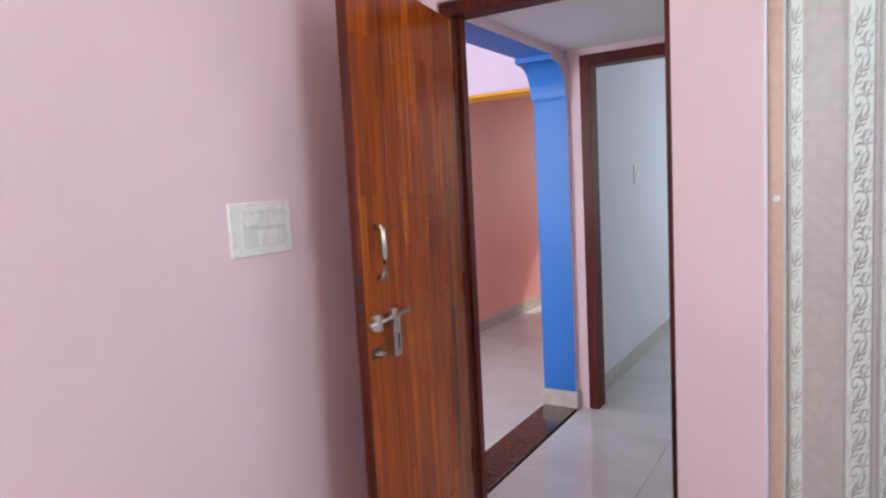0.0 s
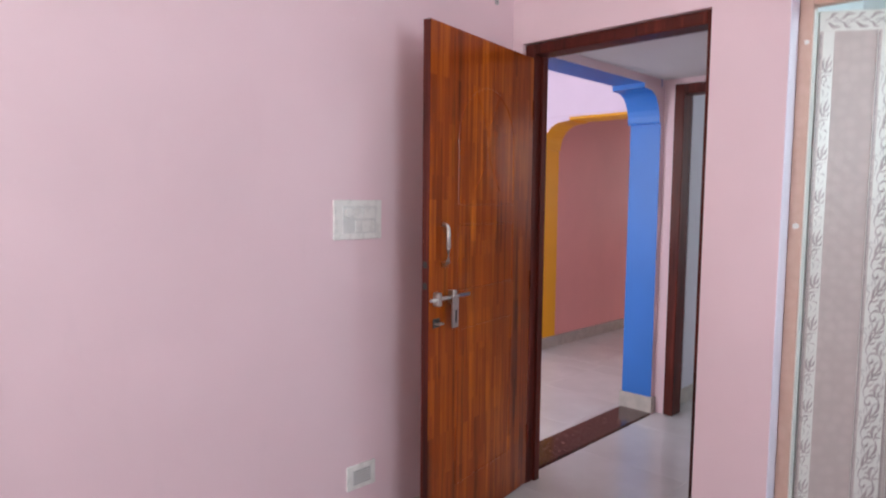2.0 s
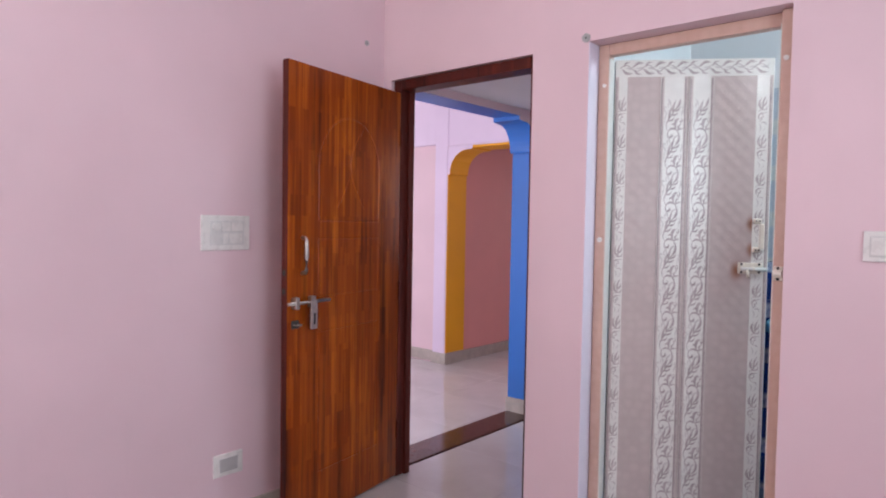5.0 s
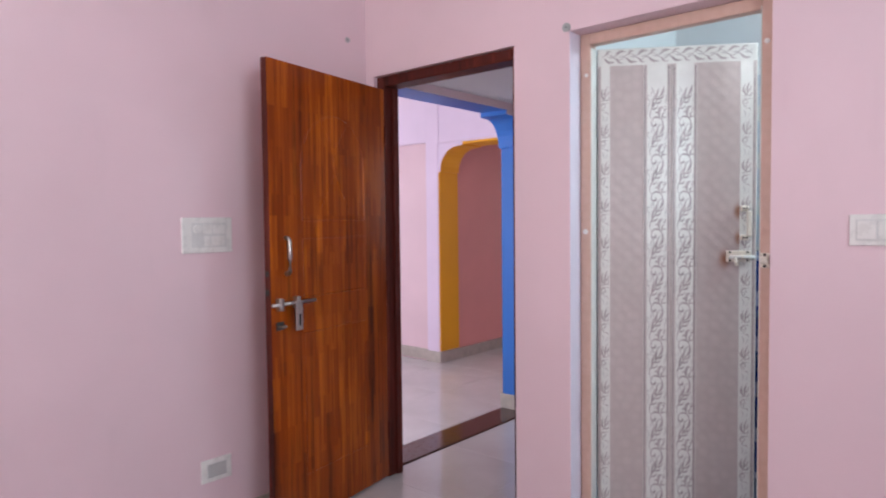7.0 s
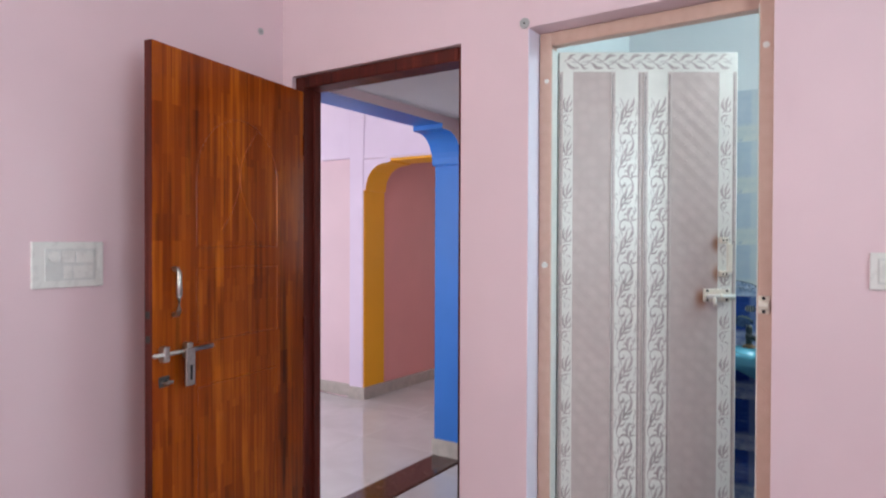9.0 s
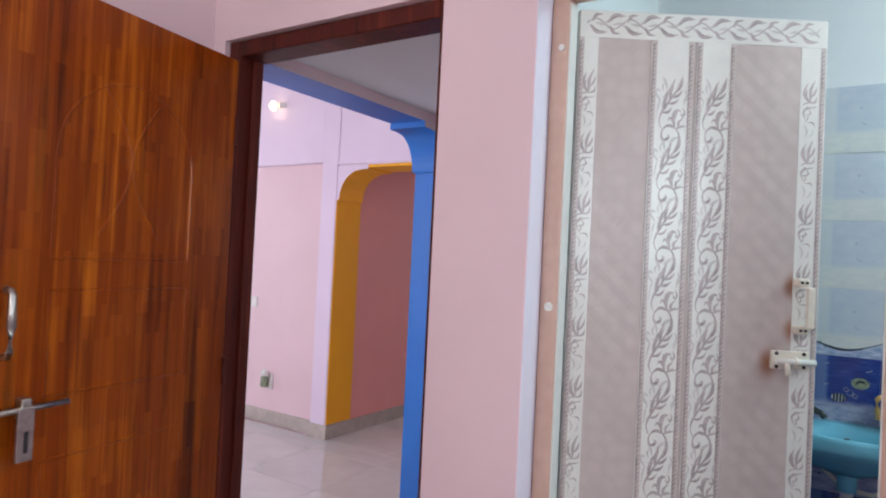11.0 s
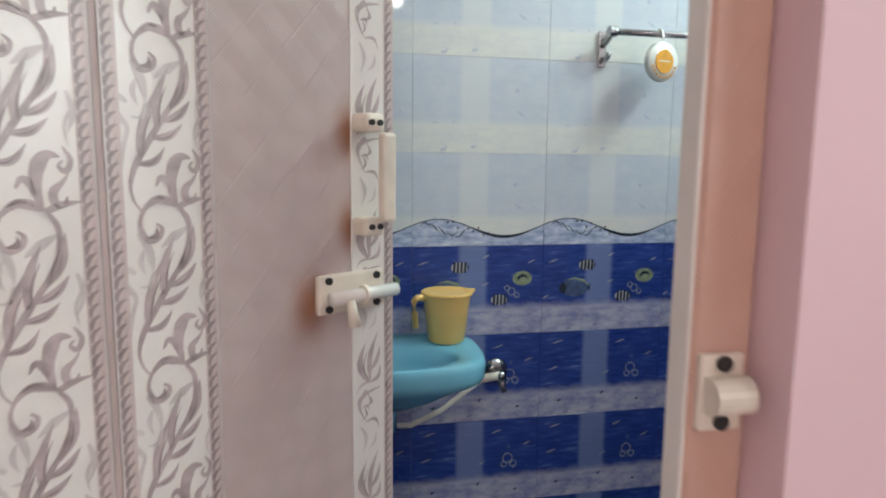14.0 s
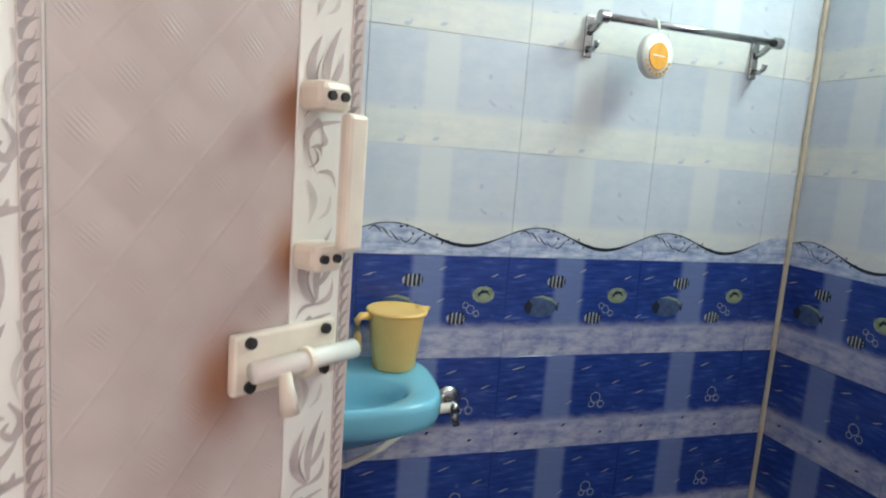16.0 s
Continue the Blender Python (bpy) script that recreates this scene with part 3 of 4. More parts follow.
# ---- entrance door ----
def door_frame(name, x0, x1, top, y0, y1, face, mat, label, bottom=FL, right=None):
    right = right or face
    th = thing(name, (x0, y0, bottom), label, "door frame")
    th["kind"] = "structure"
    h, w, d = top - bottom, x1 - x0, y1 - y0
    part("jamb", box((0, 0, 0), (face, d, h), 0.003, 1), mat, th)
    if right > 0.015:
        part("jamb", box((w - right, 0, 0), (w, d, h), 0.003, 1), mat, th)
    part("head", box((face, 0.001, h - face), (w - right, d - 0.001, h), 0.003, 1), mat, th)
    return th


frame_1 = door_frame("door_frame_1", D0 + 0.002, D1 - 0.002, DTOP - 0.002, DY + 0.018, DY + 0.125, 0.052, MAHOGANY, "dark red polished wooden door frame", FL, 0.020)
part("stop_rib", box((0.052, 0.055, 0.0), (0.064, 0.095, DTOP - FL - 0.054), 0.002, 1), MAHOGANY, frame_1)
part("keeper_plate", box((0.856, 0.03, 1.06), (0.866, 0.07, 1.10), 0.001, 1), STEEL, frame_1, "small steel keeper plate")

LEAF_W, LEAF_T, LEAF_B, LEAF_H = 0.812, 0.034, FL + 0.010, 2.092 - FL - 0.010
HINGE = (-1.112, DY + 0.010)
door = thing("door_1", (HINGE[0], HINGE[1], LEAF_B), "varnished teak veneer door standing open", "door", rz=-80.6)
leaf = part("leaf", box((0, 0, 0), (LEAF_W, LEAF_T, LEAF_H), 0.003, 2), TEAK, door)


# added strip that darkens the leaf edge, whose bare veneer renders too bright
part("dark_leaf_edge", box((LEAF_W - 0.001, 0.001, 0.001), (LEAF_W + 0.003, LEAF_T - 0.001, LEAF_H - 0.001), 0.001, 1), MAHOGANY, door, "dark red wooden strip added over the door edge")


def raised_line(pts, r=0.0042):
    bm = bmesh.new()
    for a, b in zip(pts, pts[1:]):
        a3, b3 = Vector((a[0], LEAF_T, a[1])), Vector((b[0], LEAF_T, b[1]))
        d = (b3 - a3).normalized()
        s = Vector((-d.z, 0, d.x)) * r
        top = Vector((0, 0.0024, 0))
        vs = [bm.verts.new(v) for v in (a3 - s, b3 - s, b3 - s * 0.35 + top, a3 - s * 0.35 + top, a3 + s * 0.35 + top, b3 + s * 0.35 + top, b3 + s, a3 + s)]
        for q in ((0, 1, 2, 3), (3, 2, 5, 4), (4, 5, 6, 7)):
            bm.faces.new([vs[i] for i in q])
    return bm


def rect(x0, x1, z0, z1):
    return [(x0, z0), (x1, z0), (x1, z1), (x0, z1), (x0, z0)]


arc = [(0.40 + 0.22 * math.cos(math.pi * k / 14), 1.62 + 0.22 * math.sin(math.pi * k / 14)) for k in range(15)]
for pts in (rect(0.18, 0.62, 0.22, 0.86), rect(0.18, 0.62, 1.02, 1.28), 
            [(0.62, 1.36), *arc, (0.18, 1.36), (0.62, 1.36)], [(0.30 + 0.1 * math.sin(math.pi * k / 8), 1.42 + 0.05 * k) for k in range(9)],
            [(0.50 - 0.1 * math.sin(math.pi * k / 8), 1.42 + 0.05 * k) for k in range(9)]):
    part("raised_moulding", raised_line(pts), TEAK, door)
# pull handle
hx = LEAF_W - 0.088
part("pull_handle", add_tube(bmesh.new(), [(hx, LEAF_T - 0.004, 1.285), (hx, LEAF_T + 0.018, 1.283), (hx, LEAF_T + 0.025, 1.272), (hx, LEAF_T + 0.026, 1.20), (hx, LEAF_T + 0.025, 1.142), (hx, LEAF_T + 0.018, 1.131), (hx, LEAF_T - 0.004, 1.129)], [0.009, 0.008, 0.008, 0.010, 0.008, 0.008, 0.009]), STEEL, door, "curved brushed steel pull handle", True)
# sliding bolt with hasp
bz = 1.003
bolt = part("sliding_bolt", rod((LEAF_W + 0.012, LEAF_T + 0.020, bz), (LEAF_W - 0.245, LEAF_T + 0.020, bz), 0.0075), STEEL, door, "steel sliding door bolt", True)
for u in (0.035, 0.135):
    part("bolt_guide", box((LEAF_W - u - 0.012, LEAF_T - 0.001, bz - 0.026), (LEAF_W - u + 0.012, LEAF_T + 0.030, bz + 0.026), 0.005), STEEL, bolt)
part("hasp", box((LEAF_W - 0.150, LEAF_T + 0.026, bz - 0.120), (LEAF_W - 0.110, LEAF_T + 0.036, bz + 0.008), 0.003), STEEL, bolt)
part("hasp_slot", box((LEAF_W - 0.136, LEAF_T + 0.0355, bz - 0.100), (LEAF_W - 0.126, LEAF_T + 0.0368, bz - 0.050)), BLACK, bolt)
part("staple_plate", box((LEAF_W - 0.068, LEAF_T - 0.001, bz - 0.112), (LEAF_W - 0.024, LEAF_T + 0.004, bz - 0.076), 0.002), GREYMETAL, bolt)
part("staple", add_tube(bmesh.new(), [(LEAF_W - 0.036, LEAF_T, bz - 0.095), (LEAF_W - 0.036, LEAF_T + 0.025, bz - 0.095), (LEAF_W - 0.06, LEAF_T + 0.025, bz - 0.095), (LEAF_W - 0.06, LEAF_T, bz - 0.095)], 0.004), STEEL, bolt)
for z in (1.055, 1.135):
    part("edge_lock", box((LEAF_W + 0.002, 0.008, z - 0.012), (LEAF_W + 0.006, 0.026, z + 0.012), 0.002), BLACK, door, "dark iron lock tongue in the door edge")
for z in (0.25, 1.0, 1.8):
    part("hinge", rod((0.0, LEAF_T + 0.004, z - 0.045), (0.0, LEAF_T + 0.004, z + 0.045), 0.007), MAHOGANY, door)

# far corridor door frame
far_frame = door_frame("door_frame_2", -1.083, -0.222, 2.163, FY - 0.012, FY + 0.11, 0.062, MAHOGANY, "dark red wooden door frame at the end of the corridor")

# ---- bathroom door ----
frame_3 = door_frame("door_frame_3", B0 + 0.002, B1 - 0.002, BTOP - 0.002, DY + 0.085, DY + 0.134, 0.046, PEACH, "peach embossed plastic door frame", -0.02, 0.012)
part("slam_jamb", box((0.714, -0.048, 0.02), (0.7555, -0.023, BTOP + 0.016), 0.003, 1), PEACH, frame_3)
part("edge_strip", box((0.711, -0.046, 0.02), (0.714, -0.025, BTOP - 0.03), 0.001, 1), PVCWHITE, frame_3, "thin white plastic edge strip")
part("edge_strip", box((0.046, 0.004, 0.02), (0.050, 0.046, BTOP - 0.04), 0.001, 1), PVCWHITE, frame_3, "thin white plastic edge strip")
part("screw_cap", rod((0.026, 0.001, 1.374), (0.026, -0.006, 1.374), 0.011, 18), WHITEPLASTIC, frame_3, "round white plastic screw cap")
part("screw_cap", rod((0.030, 0.001, 2.02), (0.030, -0.005, 2.02), 0.008, 16), WHITEPLASTIC, frame_3, "round white plastic screw cap")
part("screw_cap", rod((0.732, -0.047, 2.02), (0.732, -0.053, 2.02), 0.009, 16), WHITEPLASTIC, frame_3, "round white plastic screw cap")
catch = part("bolt_catch", box((0.717, -0.054, 1.252), (0.747, -0.0475, 1.302), 0.002), CREAM, frame_3, "cream plastic bolt catch")
part("catch_loop", rod((0.719, -0.059, 1.277), (0.746, -0.059, 1.277), 0.012, 18), CREAM, catch)
for z in (1.258, 1.296):
    part("screw", rod((0.732, -0.053, z), (0.732, -0.057, z), 0.005, 12), BLACK, catch)
tagged(part("reveal_plaster", box((B0 - 0.0, DY + 0.002, 0.0), (B0 + 0.003, DY + 0.084, BTOP - 0.003)), REVEAL), "pale lilac plaster edge of the bathroom opening", "trim", kind="structure")

BW, BT, BZ, BH = 0.638, 0.028, 0.06, 2.114 - 0.06
BH0 = (B0 + 0.053, DY + 0.138)
bdoor = thing("door_2", (BH0[0], BH0[1], BZ), "grey-mauve plastic bathroom door with white floral bands, ajar", "door", rz=33)
part("core", box((0, 0.003, 0), (BW, BT, BH), 0.002, 1), PVCWHITE, bdoor, "white plastic edge")


def face_panel(n, x0, x1, z0, z1, mat, lift=0.0):
    return part(n, box((x0, -lift, z0), (x1, 0.004, z1), 0.0008, 1), mat, bdoor)


TOPB = BH - 0.072
face_panel("panel", 0.052, 0.188, 0.01, TOPB, MAUVE)
face_panel("panel", 0.403, 0.570, 0.01, TOPB, MAUVE)
face_panel("centre_strip", 0.297, 0.304, 0.01, TOPB, MAUVE)
bands = [(0.002, 0.052), (0.188, 0.297), (0.304, 0.403), (0.570, 0.633)]
for a, b in bands:
    face_panel("white_band", a, b, 0.01, TOPB, PVCWHITE, 0.001)
face_panel("top_band", 0.002, 0.633, TOPB, BH - 0.004, PVCWHITE, 0.001)


def leaf_shape(bm, p, q, width, y, bend=0.25):
    """A pointed leaf from p to q, curved to one side."""
    p, q = Vector(p), Vector(q)
    d = q - p
    s = Vector((-d.y, d.x))
    k = 7
    left, right = [], []
    for i in range(k + 1):
        t = i / k
        c = p + d * t + s * bend * math.sin(math.pi * t)
        w = 0.74 * width * math.sin(math.pi * min(1, t * 0.92 + 0.08)) ** 0.8 * (1 - 0.35 * t) if i < k else 0.0002
        nrm = s.normalized()
        left.append(bm.verts.new((c.x + nrm.x * w, y, c.y + nrm.y * w)))
        right.append(bm.verts.new((c.x - nrm.x * w, y, c.y - nrm.y * w)))
    for i in range(k):
        bm.faces.new((left[i], right[i], right[i + 1], left[i + 1]))


def ribbon(bm, pts, w, y):
    pts = [Vector(p) for p in pts]
    prev = None
    for i, p in enumerate(pts):
        d = (pts[min(i + 1, len(pts) - 1)] - pts[max(i - 1, 0)]).normalized()
        s = Vector((-d.y, d.x)) * (w[i] if isinstance(w, list) else w)
        cur = (bm.verts.new((p.x + s.x, y, p.y + s.y)), bm.verts.new((p.x - s.x, y, p.y - s.y)))
        if prev:
            bm.faces.new((prev[0], prev[1], cur[1], cur[0]))
        prev = cur


def scroll(bm, dark, pale, x, z, s, y):
    """One repeat of the printed foliage, s metres high: spiral, toothed acanthus leaf, twig and sprig."""
    def P(u, v):
        return (x + 0.88 * u * s, z + v * s)

    def stroke(b, pts, widths, n=16):
        """A smooth tapering stroke through the points."""
        pv = [Vector(p) for p in pts]
        out, ws = [], []
        for k in range(n + 1):
            t = k / n * (len(pv) - 1)
            i = min(int(t), len(pv) - 2)
            f = t - i
            p0, p1, p2, p3 = pv[max(i - 1, 0)], pv[i], pv[i + 1], pv[min(i + 2, len(pv) - 1)]
            q = 0.5 * ((2 * p1) + (p2 - p0) * f + (2 * p0 - 5 * p1 + 4 * p2 - p3) * f * f + (3 * p1 - p0 - 3 * p2 + p3) * f ** 3)
            out.append(P(q.x, q.y))
            ws.append(s * (widths[i] + (widths[i + 1] - widths[i]) * f))
        ribbon(b, out, ws, y)
    # spiral
    stroke(bm, [(0.09, 0.0), (0.02, 0.03), (-0.06, 0.035), (-0.14, -0.03), (-0.165, -0.12), (-0.12, -0.205), (-0.05, -0.19), (-0.022, -0.14), (-0.06, -0.105)], [0.012, 0.028, 0.024, 0.010, 0.012, 0.020, 0.022, 0.013, 0.005], 30)
    leaf_shape(dark, P(-0.115, -0.19), P(-0.06, -0.13), 0.030 * s, y - 0.0002, -0.4)
    stroke(dark, [(0.05, 0.02), (-0.03, 0.05), (-0.10, 0.02)], [0.003, 0.009, 0.003], 8)
    # twig, and the stem that runs down behind the leaf below
    stroke(bm, [(0.10, -0.01), (0.19, 0.025), (0.30, 0.040)], [0.018, 0.020, 0.004], 8)
    stroke(bm, [(0.09, 0.0), (0.155, -0.08), (0.165, -0.17), (0.145, -0.27)], [0.010, 0.016, 0.014, 0.008], 10)
    stroke(pale, [(-0.03, -0.25), (0.06, -0.19), (0.15, -0.14)], [0.004, 0.030, 0.008], 8)
    # acanthus leaf of separate lobes along its rib
    stroke(bm, [(-0.15, -0.03), (-0.195, 0.03), (-0.215, 0.12), (-0.18, 0.236), (-0.10, 0.36), (0.0, 0.50), (0.10, 0.64), (0.165, 0.80)], [0.005, 0.007, 0.010, 0.018, 0.020, 0.018, 0.014, 0.004], 28)
    for (u0, v0), (u1, v1), w, bend in (((-0.15, 0.28), (-0.03, 0.67), 0.042, 0.06), ((-0.03, 0.45), (0.065, 0.82), 0.040, 0.08), ((0.07, 0.58), (0.195, 0.875), 0.050, -0.10), ((0.02, 0.50), (0.206, 0.635), 0.042, -0.12),
                                        ((-0.06, 0.40), (0.146, 0.490), 0.040, -0.14), ((-0.18, 0.25), (0.022, 0.355), 0.036, -0.22)):
        leaf_shape(bm, P(u0, v0), P(u1, v1), w * s, y, bend)
        leaf_shape(dark, P(u0 * 0.9 + u1 * 0.1 + 0.012, v0 * 0.9 + v1 * 0.1 - 0.012), P(u0 * 0.25 + u1 * 0.75 + 0.010, v0 * 0.25 + v1 * 0.75 - 0.012), w * 0.26 * s, y - 0.0002, bend)
    # sprig over the junction
    stroke(bm, [(0.08, 0.01), (0.055, 0.14), (0.08, 0.25), (0.13, 0.295), (0.195, 0.285)], [0.012, 0.030, 0.040, 0.026, 0.004], 14)
    stroke(bm, [(0.05, 0.08), (0.02, 0.15), (-0.02, 0.165), (-0.05, 0.115)], [0.010, 0.022, 0.018, 0.004], 10)
    stroke(bm, [(0.21, 0.34), (0.255, 0.27), (0.225, 0.205), (0.185, 0.235), (0.21, 0.265)], [0.004, 0.014, 0.018, 0.010, 0.004], 12)
    stroke(bm, [(0.235, 0.19), (0.20, 0.145), (0.15, 0.10), (0.155, 0.035), (0.205, 0.025), (0.225, 0.07)], [0.004, 0.012, 0.024, 0.022, 0.014, 0.004], 14)
    # pale wisps
    leaf_shape(pale, P(-0.18, 0.84), P(-0.09, 0.60), 0.034 * s, y, 0.10)
    leaf_shape(pale, P(-0.15, 0.74), P(-0.14, 0.58), 0.026 * s, y, -0.15)
    stroke(pale, [(-0.09, 0.60), (-0.12, 0.52), (-0.19, 0.52)], [0.012, 0.012, 0.003], 6)
    stroke(pale, [(-0.21, 0.60), (-0.27, 0.63), (-0.305, 0.57), (-0.26, 0.51), (-0.215, 0.45), (-0.25, 0.34), (-0.275, 0.14)], [0.010, 0.024, 0.026, 0.020, 0.012, 0.014, 0.003], 18)
    leaf_shape(pale, P(0.25, 0.64), P(0.235, 0.40), 0.030 * s, y, 0.15)
    leaf_shape(pale, P(0.29, 0.56), P(0.25, 0.34), 0.018 * s, y, -0.15)


def side_scroll(bm, dark, pale, x, z, s, y):
    """The half motif of the narrow outer bands."""
    def P(u, v):
        return (x + u * s, z + v * s)
    for (u0, v0), (u1, v1), w, bend in (((-0.02, 0.0), (-0.05, 0.34), 0.050, 0.22), ((-0.01, 0.02), (0.07, 0.40), 0.040, 0.10), ((0.0, 0.10), (0.09, 0.28), 0.034, -0.1), ((-0.02, 0.0), (0.09, 0.13), 0.030, -0.3),
                                        ((-0.02, 0.0), (-0.14, -0.06), 0.016, -0.2), ((0.09, -0.06), (-0.04, -0.34), 0.036, -0.5), ((-0.04, -0.32), (0.08, -0.40), 0.022, 0.3),
                                        ((-0.10, -0.10), (-0.02, -0.12), 0.026, 0.5), ((-0.03, -0.10), (-0.07, -0.20), 0.026, 0.5), ((-0.09, -0.20), (-0.02, -0.24), 0.020, 0.4)):
        leaf_shape(bm, P(u0, v0), P(u1, v1), w * s, y, bend)
    leaf_shape(dark, P(-0.02, 0.02), P(-0.035, 0.26), 0.012 * s, y - 0.0002, 0.2)
    leaf_shape(dark, P(-0.07, -0.20), P(-0.10, -0.30), 0.012 * s, y - 0.0002, 0.4)
    leaf_shape(pale, P(-0.10, -0.36), P(-0.09, -0.58), 0.028 * s, y, 0.2)
    leaf_shape(pale, P(0.05, -0.44), P(-0.03, -0.56), 0.020 * s, y, 0.2)


def rope(bm, dark, x, z0, z1, y, w=0.0058, step_z=0.0112):
    """A printed rope: a mauve ground with slanting dark ovals."""
    z = z0
    while z < z1:
        leaf_shape(bm, (x - w * 0.8, z), (x + w * 0.8, z + step_z * 1.15), w * 0.60, y - 0.0004, 0.22)
        leaf_shape(dark, (x - w * 0.95, z + 0.001), (x + w * 0.5, z + step_z * 0.62), w * 0.16, y - 0.0006, -0.35)
        z += step_z


SY = -0.0016
bm_s, bm_p, bm_r, bm_d, bm_g = bmesh.new(), bmesh.new(), bmesh.new(), bmesh.new(), bmesh.new()
PITCH = 0.1545
for a, b in bands[1:3]:
    z = 0.06
    while z < TOPB - 0.13:
        scroll(bm_s, bm_d, bm_p, (a + b) / 2, z, PITCH, SY)
        z += PITCH
for (a, b), off in ((bands[0], 0.006), (bands[3], -0.004)):
    z = 0.14
    while z < TOPB - 0.04:
        side_scroll(bm_s, bm_d, bm_p, (a + b) / 2 + off, z, PITCH, SY)
        z += PITCH
for x in (0.009, 0.1955, 0.2895, 0.3115, 0.3955, 0.626):
    add_box(bm_g, (x - 0.0065, SY - 0.0003, 0.012), (x + 0.0065, SY + 0.001, TOPB))
    rope(bm_r, bm_d, x, 0.012, TOPB - 0.012, SY)
zm = (TOPB + BH) / 2
ribbon(bm_s, [(0.02 + 0.006 * k, zm + 0.013 * math.sin(k * 0.42)) for k in range(100)], 0.0016, SY)
for k in range(13):
    x, up = 0.028 + 0.0449 * k, 1 if k % 2 else -1
    leaf_shape(bm_s, (x, zm + 0.004 * up), (x + 0.046, zm + 0.020 * up), 0.009, SY, 0.22 * up)
    leaf_shape(bm_s, (x + 0.006, zm - 0.006 * up), (x + 0.034, zm - 0.024 * up), 0.007, SY, -0.25 * up)
    leaf_shape(bm_p, (x + 0.014, zm - 0.002 * up), (x + 0.050, zm - 0.016 * up), 0.007, SY, 0.25 * up)
    leaf_shape(bm_d, (x + 0.006, zm + 0.006 * up), (x + 0.036, zm + 0.017 * up), 0.0022, SY - 0.0002, 0.22 * up)
part("rope_ground", bm_g, ROPEMAUVE, bdoor, "mauve strips under the printed ropes")
part("dark_print", bm_d, PRINTDARK, bdoor, "dark lines of the printed foliage")
part("floral_print", bm_s, PRINT, bdoor, "mauve-grey printed scrolling foliage")
part("pale_print", bm_p, PRINTPALE, bdoor, "pale grey printed leaves")
part("rope_print", bm_r, PRINTDARK, bdoor, "printed rope borders")
for x in (0.1895, 0.2955, 0.3045, 0.4015):
    part("bead", box((x - 0.0008, -0.0025, 0.012), (x + 0.0008, 0.001, TOPB)), PRINTPALE, bdoor)
# pull handle of the bathroom door, cream plastic, with rusty screws
pz0, pz1, px = 1.265, 1.372, 0.583
pull = part("pull_handle", box((px + 0.004, -0.040, pz0 + 0.004), (px + 0.024, -0.028, pz1 + 0.0), 0.004), CREAM, bdoor, "white plastic pull handle")
for z in (pz0 - 0.012, pz1 - 0.0):
    part("foot", box((px - 0.014, -0.030, z), (px + 0.016, -0.0005, z + 0.022), 0.006), CREAM, pull)
    for dx in (-0.006, 0.006):
        part("screw", rod((px + dx, -0.029, z + 0.011), (px + dx, -0.033, z + 0.011), 0.0035, 10), BLACK, pull)
b0z, bx0, bx1 = 1.187, 0.517, 0.612
bb = part("sliding_bolt", box((bx0, -0.010, b0z - 0.023), (bx1, -0.0005, b0z + 0.023), 0.003), CREAM, bdoor, "white plastic sliding bolt")
part("barrel", rod((bx0 + 0.010, -0.019, b0z - 0.003), (bx1 + 0.012, -0.018, b0z - 0.003), 0.0080, 18), PVCWHITE, bb, "", True)
part("knob", rod((bx0 + 0.032, -0.026, b0z - 0.006), (bx0 + 0.034, -0.032, b0z - 0.036), 0.0050, 12, 0.0075), CREAM, bb, "", True)
part("collar", rod((bx0 + 0.055, -0.019, b0z - 0.003), (bx0 + 0.060, -0.019, b0z - 0.003), 0.011, 18), CREAM, bb)
for dx in (0.013, 0.082):
    for dz in (-0.0165, 0.0165):
        part("screw", rod((bx0 + dx, -0.0095, b0z + dz), (bx0 + dx, -0.013, b0z + dz), 0.0045, 10), BLACK, bb)

# ---- switch plates ----
def plate(name, place, rz, w, h, label, parts):
    th = thing(name, place, label, "switch plate", rz=rz)
    part("cover", box((-w / 2, -0.011, -h / 2), (w / 2, 0, h / 2), 0.003), WHITEPLASTIC, th)
    for n, x0, x1, z0, z1, lift in parts:
        if n == "knob":
            part(n, rod(((x0 + x1) / 2, -0.010, (z0 + z1) / 2), ((x0 + x1) / 2, -0.010 - lift, (z0 + z1) / 2), (x1 - x0) / 2, 20), WHITEPLASTIC, th)
        elif n == "socket_hole":
            part(n, rod(((x0 + x1) / 2, -0.0105, (z0 + z1) / 2), ((x0 + x1) / 2, -0.0118, (z0 + z1) / 2), (x1 - x0) / 2, 10), BLACK, th)
        else:
            part(n, box((x0, -0.011 - lift, z0), (x1, -0.009, z1), 0.0015), GREYPLASTIC if n == "louvre" else PLATEGREY if n == "inner_frame" else WHITEPLASTIC, th)
    return th


plate("switch_plate", (WX, 1.592, 1.355), 90, 0.228, 0.150, "white eight-module switch plate with fan knob and socket",
      [("inner_frame", -0.075, 0.085, -0.052, 0.052, 0.002), ("knob", -0.067, -0.031, 0.008, 0.044, 0.012), ("switch", -0.025, 0.018, 0.006, 0.046, 0.004), ("switch", 0.022, 0.078, 0.006, 0.046, 0.004),
       ("switch", -0.018, 0.008, -0.046, -0.004, 0.004), ("switch", 0.012, 0.076, -0.046, -0.004, 0.003), ("socket_hole", -0.052, -0.044, -0.018, -0.010, 0), ("socket_hole", -0.063, -0.056, -0.038, -0.031, 0), ("socket_hole", -0.041, -0.034, -0.038, -0.031, 0)])
